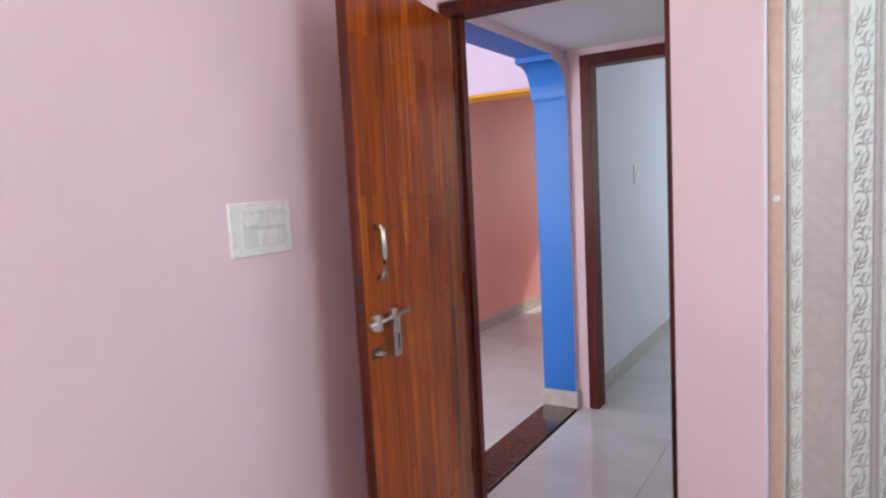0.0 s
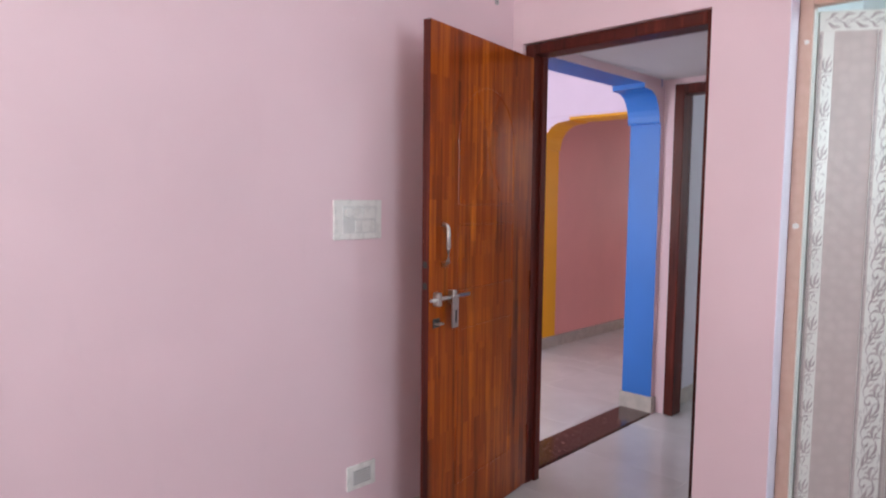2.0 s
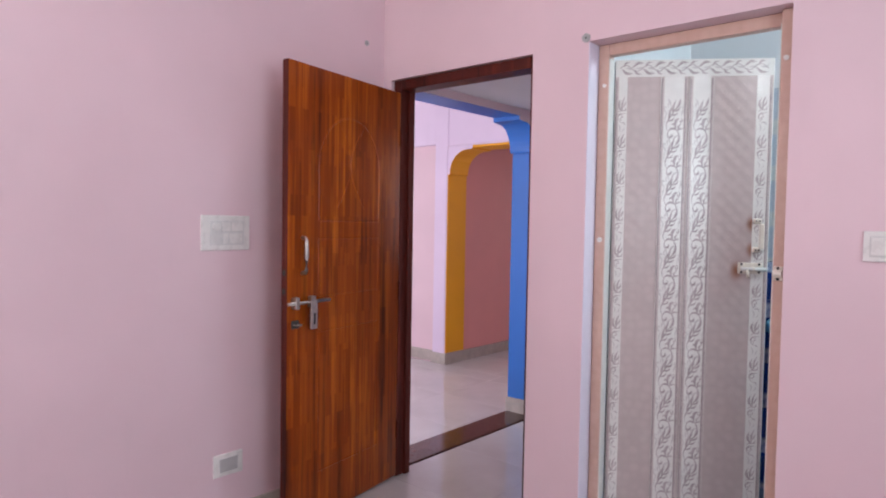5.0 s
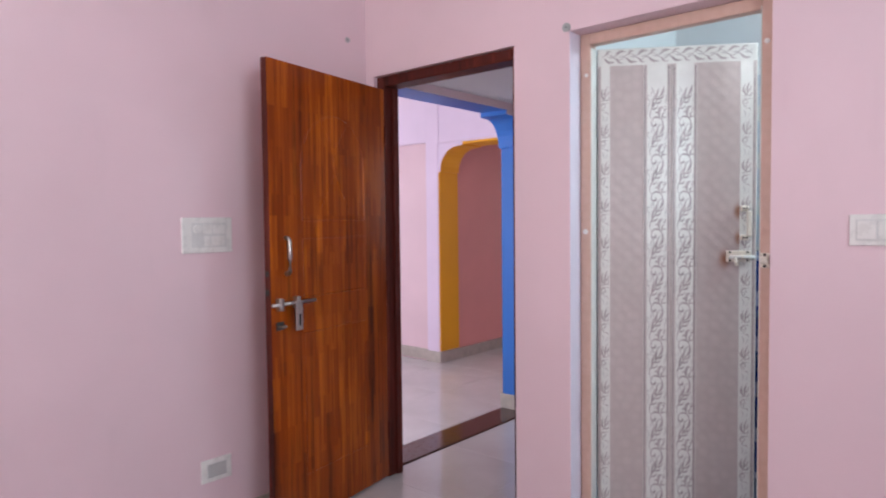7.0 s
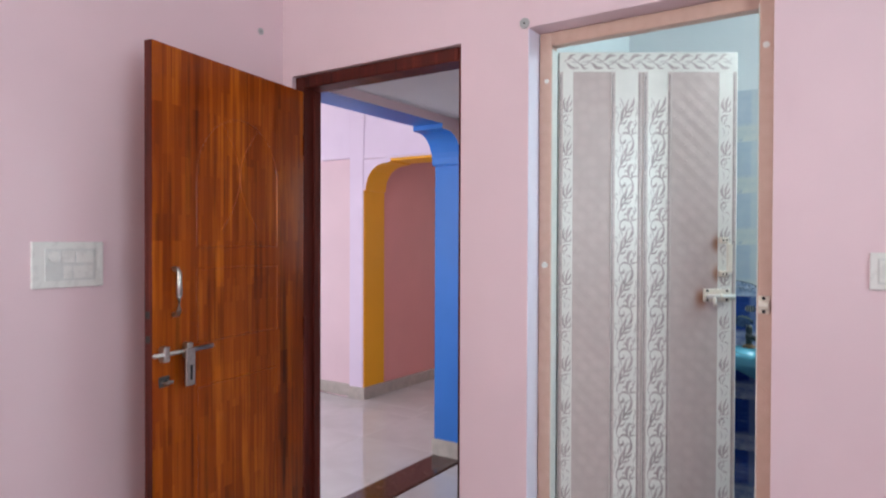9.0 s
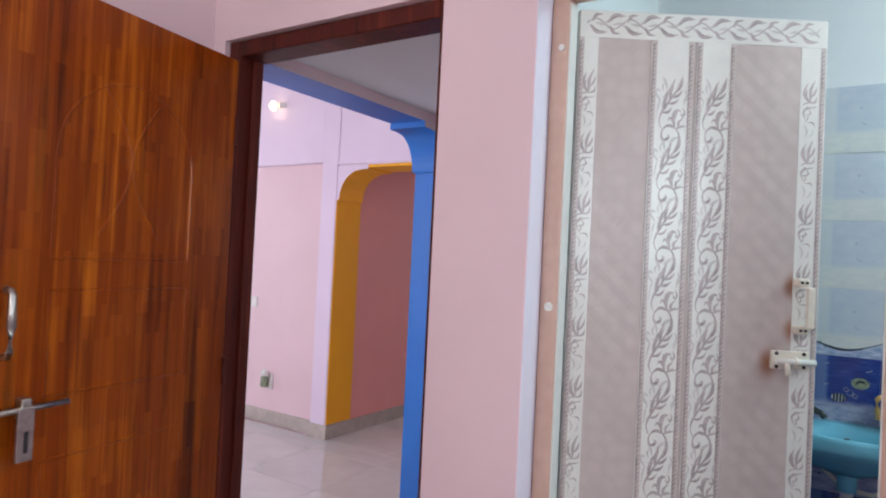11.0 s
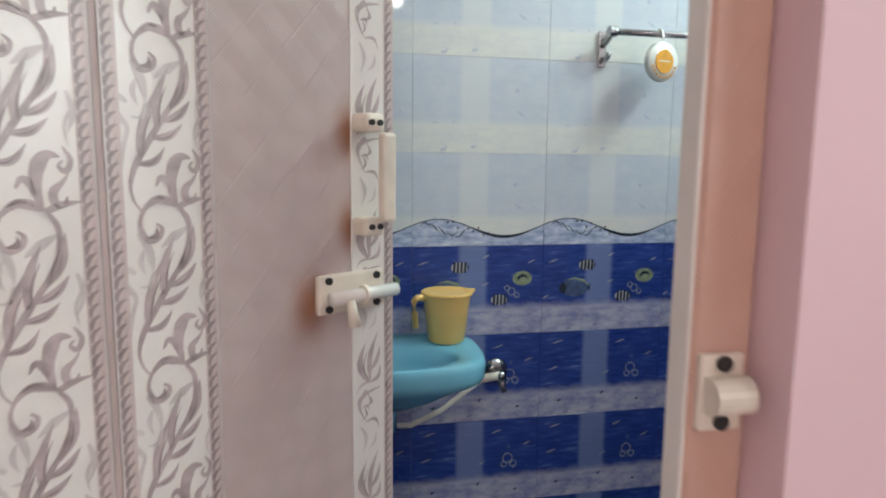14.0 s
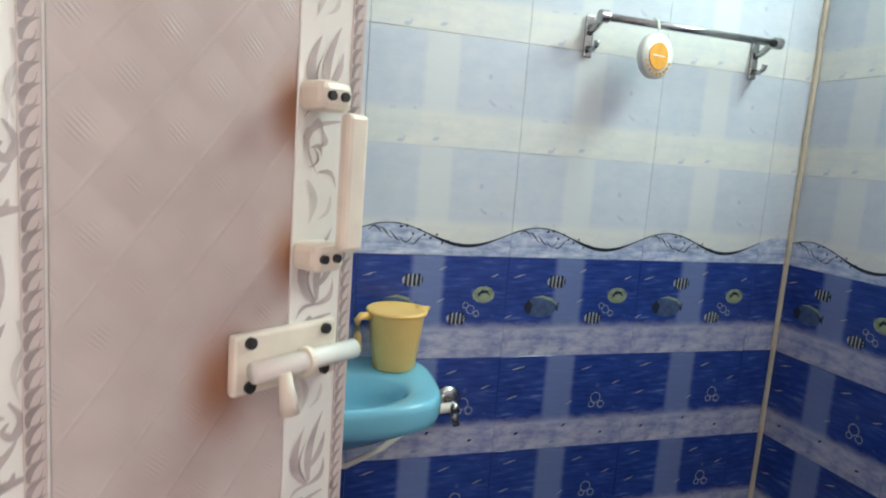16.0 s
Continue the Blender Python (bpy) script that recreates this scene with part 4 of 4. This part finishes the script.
plate("foot_light", (WX, 1.607, 0.342), 90, 0.140, 0.098, "white wall plate with a grey ribbed foot light",
      [("inner_frame", -0.048, 0.048, -0.032, 0.032, 0.002)] + [("louvre", -0.042, 0.042, -0.027 + 0.0095 * k, -0.0205 + 0.0095 * k, 0.003) for k in range(6)])
plate("switch_plate", (1.083, DY, 1.362), 0, 0.155, 0.096, "white plate with one wide and two narrow switches on pink wall",
      [("inner_frame", -0.060, 0.060, -0.033, 0.033, 0.002), ("switch", -0.056, -0.006, -0.028, 0.028, 0.005), ("switch", 0.000, 0.026, -0.028, 0.028, 0.004), ("switch", 0.029, 0.055, -0.028, 0.028, 0.004)])
plate("switch_plate", (-3.66, HY + 0.05, 1.03), 0, 0.16, 0.085, "white socket plate on the hall wall", [("switch", -0.03, 0.03, -0.025, 0.025, 0.004)])
plate("switch_plate", (-1.098, 5.25, 1.46), 90, 0.15, 0.15, "pale switch plate in the far room", [("switch", -0.04, 0.04, -0.04, 0.04, 0.004)])

# small round plugs in the plaster
def plug(place, rz, r):
    th = thing("wall_plug", place, "small round grey plug in the plaster", "plug", "wall plugs", rz=rz)
    part("cap", rod((0, 0.002, 0), (0, -0.006, 0), r, 16), GREYPLASTIC, th)
    part("hole", rod((0, -0.005, 0), (0, -0.0068, 0), r * 0.22, 10), BLACK, th)


plug((WX, 2.395, 2.340), 90, 0.014)
plug((WX, 1.300, 2.35), 90, 0.013)
plug((0.008, DY, 2.187), 0, 0.018)

# bulb on the hall wall
lamp = thing("wall_lamp", (-3.36, HY, 2.66), "glowing bulb in a small white wall holder", "lamp")
part("holder", rod((0.045, 0, 0.01), (0.02, -0.05, 0.0), 0.022, 16), WHITEPLASTIC, lamp)
part("bulb", spin([(0.004, -0.045), (0.022, -0.035), (0.030, -0.015), (0.026, 0.010), (0.014, 0.030), (0.010, 0.035)], 18, (-0.005, -0.085, -0.005)), BULBGLOW, lamp, "warm glowing bulb", True)
# plug-in vaporiser on the hall wall
vap = thing("plug_in_vaporiser", (-3.40, HY + 0.05, 0.40), "small plug-in vaporiser with a green label on a wall socket", "vaporiser")
part("socket_plate", box((-0.055, -0.008, -0.075), (0.055, 0, 0.05), 0.003), WHITEPLASTIC, vap)
part("heater", spin([(0.030, 0.035), (0.034, 0.045), (0.030, 0.075), (0.018, 0.085)], 20, (0, -0.045, 0)), WHITEPLASTIC, vap, "white plastic heater cap", True)
part("refill", spin([(0.026, -0.055), (0.031, -0.050), (0.031, 0.020), (0.024, 0.034), (0.020, 0.036)], 20, (0, -0.045, 0)), FISHGREEN, vap, "refill bottle with a green label", True)
part("plug_body", box((-0.02, -0.035, 0.005), (0.02, -0.007, 0.05), 0.004), WHITEPLASTIC, vap)

# ---- bathroom things ----
# wash basin: rounded D plan, raised back ledge, sunk bowl
RIM = 0.945
basin = thing("wash_basin", (0.678, BY, RIM), "pale aqua ceramic wall-hung wash basin", "wash basin")


def d_outline(w, d, back, n=40, power=2.6):
    """Plan of the basin: straight back at y = -back, bowed front at y = -d."""
    pts = []
    for k in range(n):
        a = 2 * math.pi * k / n
        cx, cy = math.cos(a), math.sin(a)
        r = (abs(cx) ** power + abs(cy) ** power) ** (-1 / power)
        x, y = cx * r * w, cy * r
        y = -back - (d - back) * (0.5 - 0.5 * y)
        taper = 1 - 0.10 * ((-y - back) / (d - back)) ** 2
        pts.append((x * taper, y))
    return pts


def loft(rings, close_last=True):
    bm = bmesh.new()
    vs = [[bm.verts.new(p) for p in ring] for ring in rings]
    for a, b in zip(vs, vs[1:]):
        for k in range(len(a)):
            bm.faces.new((a[k], a[(k + 1) % len(a)], b[(k + 1) % len(a)], b[k]))
    if close_last:
        bm.faces.new(vs[-1])
        bm.faces.new(vs[0])
    return bm


HWB = 0.244
outer = d_outline(HWB, 0.318, 0.0, 48, 4.0)


def shrink(pts, s, z, cx=0.0, cy=-0.165, dy=0.0):
    return [((x - cx) * s + cx, (y - cy) * s + cy + dy, z) for x, y in pts]


inner = [(0.165 * math.cos(2 * math.pi * k / 48), -0.190 + (0.105 if math.sin(2 * math.pi * k / 48) < 0 else 0.092) * math.sin(2 * math.pi * k / 48)) for k in range(48)]


def bowl(s, z, dy=0.0):
    return [(x * s, (y + 0.190) * s - 0.190 + dy, z) for x, y in inner]


rings = [shrink(outer, 0.22, -0.150, dy=0.04), shrink(outer, 0.52, -0.118, dy=0.03), shrink(outer, 0.86, -0.070, dy=0.015), shrink(outer, 0.975, -0.050), shrink(outer, 0.995, -0.038), shrink(outer, 1.0, -0.012), shrink(outer, 0.985, 0.0),
         shrink(outer, 0.955, 0.004), bowl(1.10, 0.001), bowl(1.0, -0.010), bowl(0.93, -0.040), bowl(0.78, -0.075), bowl(0.5, -0.100), bowl(0.14, -0.106)]
part("bowl", loft(rings), AQUA, basin, "aqua glazed ceramic bowl", True)
part("drain", rod((0, -0.19, -0.1065), (0, -0.19, -0.102), 0.022, 20), CHROME, basin)
part("overflow_hole", rod((-0.005, -0.1035, -0.040), (-0.005, -0.1085, -0.044), 0.010, 14), BLACK, basin)
part("maker_mark", box((-0.022, -0.1005, -0.0245), (0.012, -0.0985, -0.0215)), FISHBLUE, basin, "tiny dark printed mark")
part("bracket_pipe", rod((0, -0.13, -0.135), (0, -0.13, -0.205), 0.030, 18), AQUA, basin, "", True)

pipe = thing("waste_pipe", (0.678, BY - 0.13, 0.0), "cream flexible corrugated waste pipe under the basin", "pipe")
pts = [(0, 0, 0.742), (0, 0, 0.68), (-0.012, 0.01, 0.60), (-0.05, 0.03, 0.5), (-0.09, 0.05, 0.36), (-0.10, 0.06, 0.1), (-0.10, 0.06, 0.0)]
dense, rad = [], []
for (a, b) in zip(pts, pts[1:]):
    for k in range(14):
        dense.append(tuple(p + (q - p) * k / 14 for p, q in zip(a, b)))
        rad.append(0.019 + (0.0025 if k % 2 and dense[-1][2] < 0.65 else 0))
part("hose", add_tube(bmesh.new(), dense, rad, 14), CREAM, pipe, "", True)

# pillar tap
tap = thing("pillar_tap", (0.535, BY - 0.060, RIM + 0.002), "dull grey metal pillar tap with mineral stains", "tap")
part("base_flange", spin([(0.030, 0.0), (0.028, 0.006), (0.018, 0.012), (0.016, 0.016)], 20), RUST, tap, "stained round flange", True)
part("body", spin([(0.015, 0.012), (0.013, 0.03), (0.016, 0.05), (0.016, 0.062), (0.010, 0.066)], 18), GREYMETAL, tap, "", True)
part("spout", add_tube(bmesh.new(), [(0, 0, 0.045), (0.03, -0.030, 0.046), (0.060, -0.060, 0.040), (0.072, -0.072, 0.030)], [0.012, 0.012, 0.011, 0.011]), GREYMETAL, tap, "", True)
part("knob", spin([(0.008, 0.064), (0.014, 0.070), (0.016, 0.092), (0.012, 0.104), (0.004, 0.106)], 16), GREYMETAL, tap, "", True)

# yellow mug standing on the basin's corner
mug = thing("plastic_mug", (0.842, BY - 0.085, RIM + 0.004), "yellow plastic bath mug standing on the basin", "mug", rz=12)
part("body", spin([(0.042, 0.0), (0.046, 0.004), (0.060, 0.118), (0.063, 0.124), (0.060, 0.126), (0.057, 0.118), (0.042, 0.006)], 36), YELLOW, mug, "", True)
part("rim", spin([(0.058, 0.119), (0.065, 0.120), (0.066, 0.126), (0.063, 0.129), (0.058, 0.127)], 36), YELLOW, mug, "", True)
part("spout", add_tube(bmesh.new(), [(0.052, 0, 0.118), (0.068, 0, 0.122), (0.079, 0, 0.127)], [0.016, 0.009, 0.003], 10), YELLOW, mug, "", True)
part("handle", add_tube(bmesh.new(), [(-0.058, 0, 0.116), (-0.082, 0, 0.116), (-0.089, 0, 0.108), (-0.087, 0, 0.075), (-0.084, 0, 0.040)], [0.009, 0.008, 0.008, 0.008, 0.007]), YELLOW, mug, "", True)

# angle valve with its hose
valve = thing("angle_valve", (1.000, BY, 0.835), "dull chrome angle valve with a round wall plate", "valve")
part("wall_plate", spin([(0.034, 0.0), (0.033, 0.006), (0.020, 0.014), (0.012, 0.016)], 22), CHROME, valve, "", True).matrix_basis = pose(0, 0, 0, 90)
part("stem", rod((0, -0.01, 0), (0, -0.065, 0), 0.011), CHROME, valve, "", True)
part("outlet", rod((0.0, -0.05, 0), (-0.05, -0.055, -0.004), 0.011), CREAM, valve, "", True)
part("knob", rod((0.0, -0.05, -0.01), (0.010, -0.052, -0.045), 0.012, 12, 0.009), CHROME, valve, "", True)
part("hose", add_tube(bmesh.new(), [(-0.05, -0.055, -0.004), (-0.10, -0.07, -0.03), (-0.17, -0.08, -0.075), (-0.25, -0.09, -0.105), (-0.33, -0.09, -0.10), (-0.40, -0.08, -0.04), (-0.44, -0.06, 0.06)], 0.007), CREAM, valve, "thin pale flexible hose", True)

# towel rail with an air freshener
rail = thing("towel_rail", (1.275, BY, 1.70), "dull chrome towel rail with cast brackets", "towel rail")
for x in (0.0, 0.475):
    br = part("bracket", box((x - 0.011, -0.008, -0.045), (x + 0.011, 0, 0.050), 0.003), CHROME, rail)
    part("arm", add_tube(bmesh.new(), [(x, -0.004, 0.012), (x, -0.030, 0.018), (x, -0.055, 0.034), (x, -0.070, 0.036)], [0.009, 0.008, 0.009, 0.013]), CHROME, br, "", True)
    part("hook", add_tube(bmesh.new(), [(x, -0.004, -0.024), (x, -0.028, -0.030), (x, -0.042, -0.022), (x, -0.045, -0.012)], [0.007, 0.006, 0.006, 0.007]), CHROME, br, "", True)
part("bar", rod((-0.010, -0.070, 0.036), (0.485, -0.070, 0.036), 0.0085, 16), CHROME, rail, "polished round bar", True)
for x in (-0.004, 0.479):
    part("cap", rod((x - 0.010, -0.070, 0.036), (x + 0.010, -0.070, 0.036), 0.014, 16), CHROME, rail)
fresh = thing("air_freshener", (1.405, BY - 0.082, 1.736), "round white air freshener with orange face hanging from rail", "air freshener", rz=14)
part("disc", spin([(0.046, -0.011), (0.050, -0.008), (0.051, 0.004), (0.049, 0.009)], 32), PVCWHITE, fresh, "", True).matrix_basis = pose(0, 0, -0.072, 90)
face = part("face", rod((0, -0.0105, -0.072), (0, -0.0125, -0.072), 0.030, 28), CARD, fresh, "orange and yellow printed face")
part("stripe", box((-0.019, -0.0135, -0.073), (0.019, -0.012, -0.070)), PVCWHITE, face)
for k in range(9):
    a = math.radians(200 + 17.5 * k)
    part("lettering", box((0.040 * math.cos(a) - 0.0028, -0.0122, -0.072 + 0.040 * math.sin(a) - 0.0028), (0.040 * math.cos(a) + 0.0028, -0.0108, -0.072 + 0.040 * math.sin(a) + 0.0028)), CARD, face)
part("hanger", add_tube(bmesh.new(), [(0, 0.002, -0.026), (0, -0.004, -0.008), (0, 0.002, 0.006), (0, 0.012, 0.013), (0, 0.024, 0.006), (0, 0.026, -0.006)], 0.003, 8), PVCWHITE, fresh, "", True)

# small shelf with a dark blue packet
shelf = thing("bathroom_shelf", (0.235, BY, 1.405), "pale cyan plastic wall shelf with a raised lip", "shelf")
tray = [(x, y) for x, y in d_outline(0.15, 0.125, 0.0, 36, 3.4)]
part("tray", loft([shrink(tray, 0.80, -0.022, cy=-0.06), shrink(tray, 0.96, -0.012, cy=-0.06), shrink(tray, 1.0, 0.018, cy=-0.06), shrink(tray, 0.965, 0.019, cy=-0.06), shrink(tray, 0.93, -0.004, cy=-0.06), shrink(tray, 0.3, -0.006, cy=-0.06)]), CYAN, shelf, "", True)
packet = thing("packet", (0.215, BY - 0.06, 1.402), "dark blue packet lying on the bathroom shelf", "packet", rz=4)
part("body", box((-0.085, -0.035, 0.0), (0.085, 0.035, 0.042), 0.010, 3), NAVY, packet, "", True)
part("brown_band", box((-0.086, -0.0358, 0.006), (0.05, -0.0345, 0.018)), RUST, packet, "brown printed band")

# short batten lamp beside the bathroom door, on the inside
tube = thing("batten_lamp", (0.845, DY + 0.122, 2.075), "short white glowing batten lamp on the bathroom wall", "lamp")
part("batten", box((-0.075, 0, -0.018), (0.075, 0.028, 0.018), 0.004), WHITEPLASTIC, tube)
part("tube", rod((-0.06, 0.042, 0), (0.06, 0.042, 0.0), 0.011, 16), TUBEGLOW, tube, "glowing white tube")
for x in (-0.066, 0.066):
    part("end_cap", box((x - 0.008, 0.022, -0.015), (x + 0.008, 0.056, 0.015), 0.003), WHITEPLASTIC, tube)

# ---- bathroom wall tiles ----
tile_cache = {}


def tile_data(u0, u1, kind):
    key = (round(u0, 4), round(u1, 4), kind)
    if key not in tile_cache:
        bm = box((u0 + 0.0004, 0, 0.0004), (u1 - 0.0004, 0.009, TILE_H - 0.0004), 0.0005, 1)
        me = bpy.data.meshes.new("wall_tile")
        bm.to_mesh(me)
        bm.free()
        me.materials.append(TILES[kind])
        tile_cache[key] = me
    return tile_cache[key]


def ellipse(bm, cx, cz, rx, rz, y, n=14, turn=0.0):
    vs = []
    for k in range(n):
        a = 2 * math.pi * k / n
        u, w = rx * math.cos(a), rz * math.sin(a)
        vs.append(bm.verts.new((cx + u * math.cos(turn) - w * math.sin(turn), y, cz + u * math.sin(turn) + w * math.cos(turn))))
    bm.faces.new(vs)


def poly(bm, pts, y):
    bm.faces.new([bm.verts.new((a, y, b)) for a, b in pts])


def mesh_of(bm, name, mat):
    me = bpy.data.meshes.new(name)
    bm.to_mesh(me)
    bm.free()
    me.materials.append(mat)
    return me


def print_meshes():
    """Printed motifs of one fish tile, one wave tile and one plain blue tile, as thin films."""
    out = {"fish": [], "wave": [], "blue": []}
    y = -0.0006
    bm = bmesh.new()
    poly(bm, [(0.048, 0.124), (0.060, 0.143), (0.072, 0.128), (0.066, 0.106), (0.055, 0.110)], y - 0.0003)
    poly(bm, [(0.128, 0.124), (0.142, 0.136), (0.140, 0.112)], y)
    for cx, cz in ((0.128, 0.187), (0.240, 0.096)):
        for k in range(4):
            poly(bm, [(cx - 0.018 + 0.010 * k, cz - 0.013), (cx - 0.011 + 0.010 * k, cz - 0.015), (cx - 0.010 + 0.010 * k, cz + 0.014), (cx - 0.016 + 0.010 * k, cz + 0.016)], y - 0.0002)
        poly(bm, [(cx + 0.018, cz), (cx + 0.026, cz + 0.009), (cx + 0.026, cz - 0.008)], y)
    poly(bm, [(0.290, 0.156), (0.300, 0.166), (0.316, 0.164), (0.322, 0.152), (0.312, 0.158), (0.300, 0.156), (0.294, 0.148)], y - 0.0002)
    out["fish"].append(mesh_of(bm, "fish_print", FISHDARK))
    bm = bmesh.new()
    ellipse(bm, 0.095, 0.124, 0.042, 0.026, y)
    out["fish"].append(mesh_of(bm, "fish_print", FISHBLUE))
    bm = bmesh.new()
    ellipse(bm, 0.305, 0.154, 0.028, 0.020, y)
    poly(bm, [(0.066, 0.146), (0.095, 0.153), (0.124, 0.146), (0.140, 0.126), (0.122, 0.139), (0.095, 0.1475)], y - 0.0002)
    out["fish"].append(mesh_of(bm, "fish_print", FISHGREEN))
    bm = bmesh.new()
    for cx, cz in ((0.128, 0.187), (0.240, 0.096)):
        ellipse(bm, cx, cz, 0.023, 0.015, y)
    for cx, cz, r in ((0.275, 0.118, 0.010), (0.290, 0.108, 0.007), (0.262, 0.128, 0.007)):
        ribbon(bm, [(cx + r * math.cos(a * 0.5), cz + r * math.sin(a * 0.5)) for a in range(14)], 0.0007, y)
    for cx, cz, w in ((0.03, 0.20, 0.03), (0.20, 0.215, 0.02), (0.33, 0.20, 0.02), (0.20, 0.14, 0.02), (0.01, 0.10, 0.02)):
        ribbon(bm, [(cx + w * t, cz + 0.004 * math.sin(3.1 * t)) for t in (-0.5, -0.25, 0, 0.25, 0.5)], [0.0003, 0.001, 0.0014, 0.001, 0.0003], y)
    out["fish"].append(mesh_of(bm, "fish_print", FISHPALE))
    bm = bmesh.new()
    pts = []
    for k in range(25):
        u = k / 24
        pts.append((u * TILE_W, 0.048 + 0.024 * math.sin(2 * math.pi * (u * TILE_W + 0.02) / TILE_W)))
    ribbon(bm, pts, [0.0012 + 0.0030 * max(0.0, math.sin(2 * math.pi * (k / 24) - 2.6)) for k in range(25)], y)
    for q in range(5):
        o = 0.02 + 0.024 * q
        ribbon(bm, [(o + 0.016 * t, 0.052 + 0.012 * math.sin(1.8 * t + q) - 0.004 * q) for t in (0, 0.5, 1, 1.5, 2)], [0.0003, 0.0012, 0.0016, 0.0010, 0.0003], y)
    for q in range(9):
        ellipse(bm, 0.095 + 0.014 * q, 0.064 - 0.004 * q + 0.008 * math.sin(q * 2.4), 0.0042 - 0.0002 * q, 0.0028, y, 8, q)
    out["wave"].append(mesh_of(bm, "wave_print", FISHDARK))
    bm = bmesh.new()
    for cx, cz, r in ((0.275, 0.13, 0.014), (0.292, 0.112, 0.009), (0.265, 0.112, 0.008)):
        ribbon(bm, [(cx + r * math.cos(a * 0.5), cz + r * math.sin(a * 0.5)) for a in range(14)], 0.0009, y)
    for cx, cz, w in ((0.05, 0.215, 0.035), (0.24, 0.21, 0.03), (0.33, 0.17, 0.025), (0.04, 0.14, 0.03), (0.20, 0.12, 0.02)):
        ribbon(bm, [(cx + w * t, cz + 0.004 * math.sin(3.1 * t)) for t in (-0.5, -0.25, 0, 0.25, 0.5)], [0.0003, 0.001, 0.0014, 0.001, 0.0003], y)
    out["blue"].append(mesh_of(bm, "bubble_print", FISHPALE))
    bm = bmesh.new()
    for cx, cz, t in ((0.06, 0.045, 0.4), (0.19, 0.06, 0.8), (0.30, 0.035, 0.2)):
        ellipse(bm, cx, cz, 0.006, 0.003, y, 8, t)
    out["blue"].append(mesh_of(bm, "speck_print", FISHDARK))
    return out


PRINTS = print_meshes()


def tile_wall(name, origin, rz, length, first, label):
    """A tiled face: local x runs along it, the room is on local -y. first: the tile joint's offset."""
    base = thing(name, (*origin, 0.0), label, "wall tiles", rz=rz)
    base["kind"] = "structure"
    part("grout_bed", box((0, 0.006, -0.045), (length, 0.0125, 1.18 + 4 * TILE_H)), BLUEGROUT, base)
    u = first
    while u > 0:
        u -= TILE_W
    while u < length - 0.002:
        a, b = max(0, u), min(length, u + TILE_W)
        if b - a > 0.004:
            for row in range(-5, 4):
                kind = "pale" if row > 0 else "wave" if row == 0 else "blue"
                t = new("wall_tile", tile_data(a - u, b - u, kind))
                t.parent = base
                t.location = (u, 0, 1.18 + row * TILE_H)
                group = "wave" if row == 0 else "fish" if row == -1 else "blue" if row < -1 else ""
                if group and b - a > TILE_W - 0.01:
                    for me in PRINTS[group]:
                        p = new(me.name.split(".")[0], me)
                        p.parent = t
        u += TILE_W
    return base


tile_wall("tiles_north", (BLX, BY), 0, BX - BLX, 0.402 - BLX, "printed sea-blue and pale glazed bathroom wall tiles")
tile_wall("tiles_east", (BX, BY), -90, BY - DY - 0.13, 0.0, "printed sea-blue and pale glazed bathroom wall tiles")
tile_wall("tiles_west", (BLX, DY + 0.13), 90, BY - DY - 0.13, 0.1, "printed sea-blue and pale glazed bathroom wall tiles")
tagged(part("corner_joint", box((BX - 0.012, BY - 0.012, -0.045), (BX - 0.0005, BY - 0.0005, 2.16), 0.004), GROUT), "cream grout bead in the tiled corner", "trim", kind="structure")
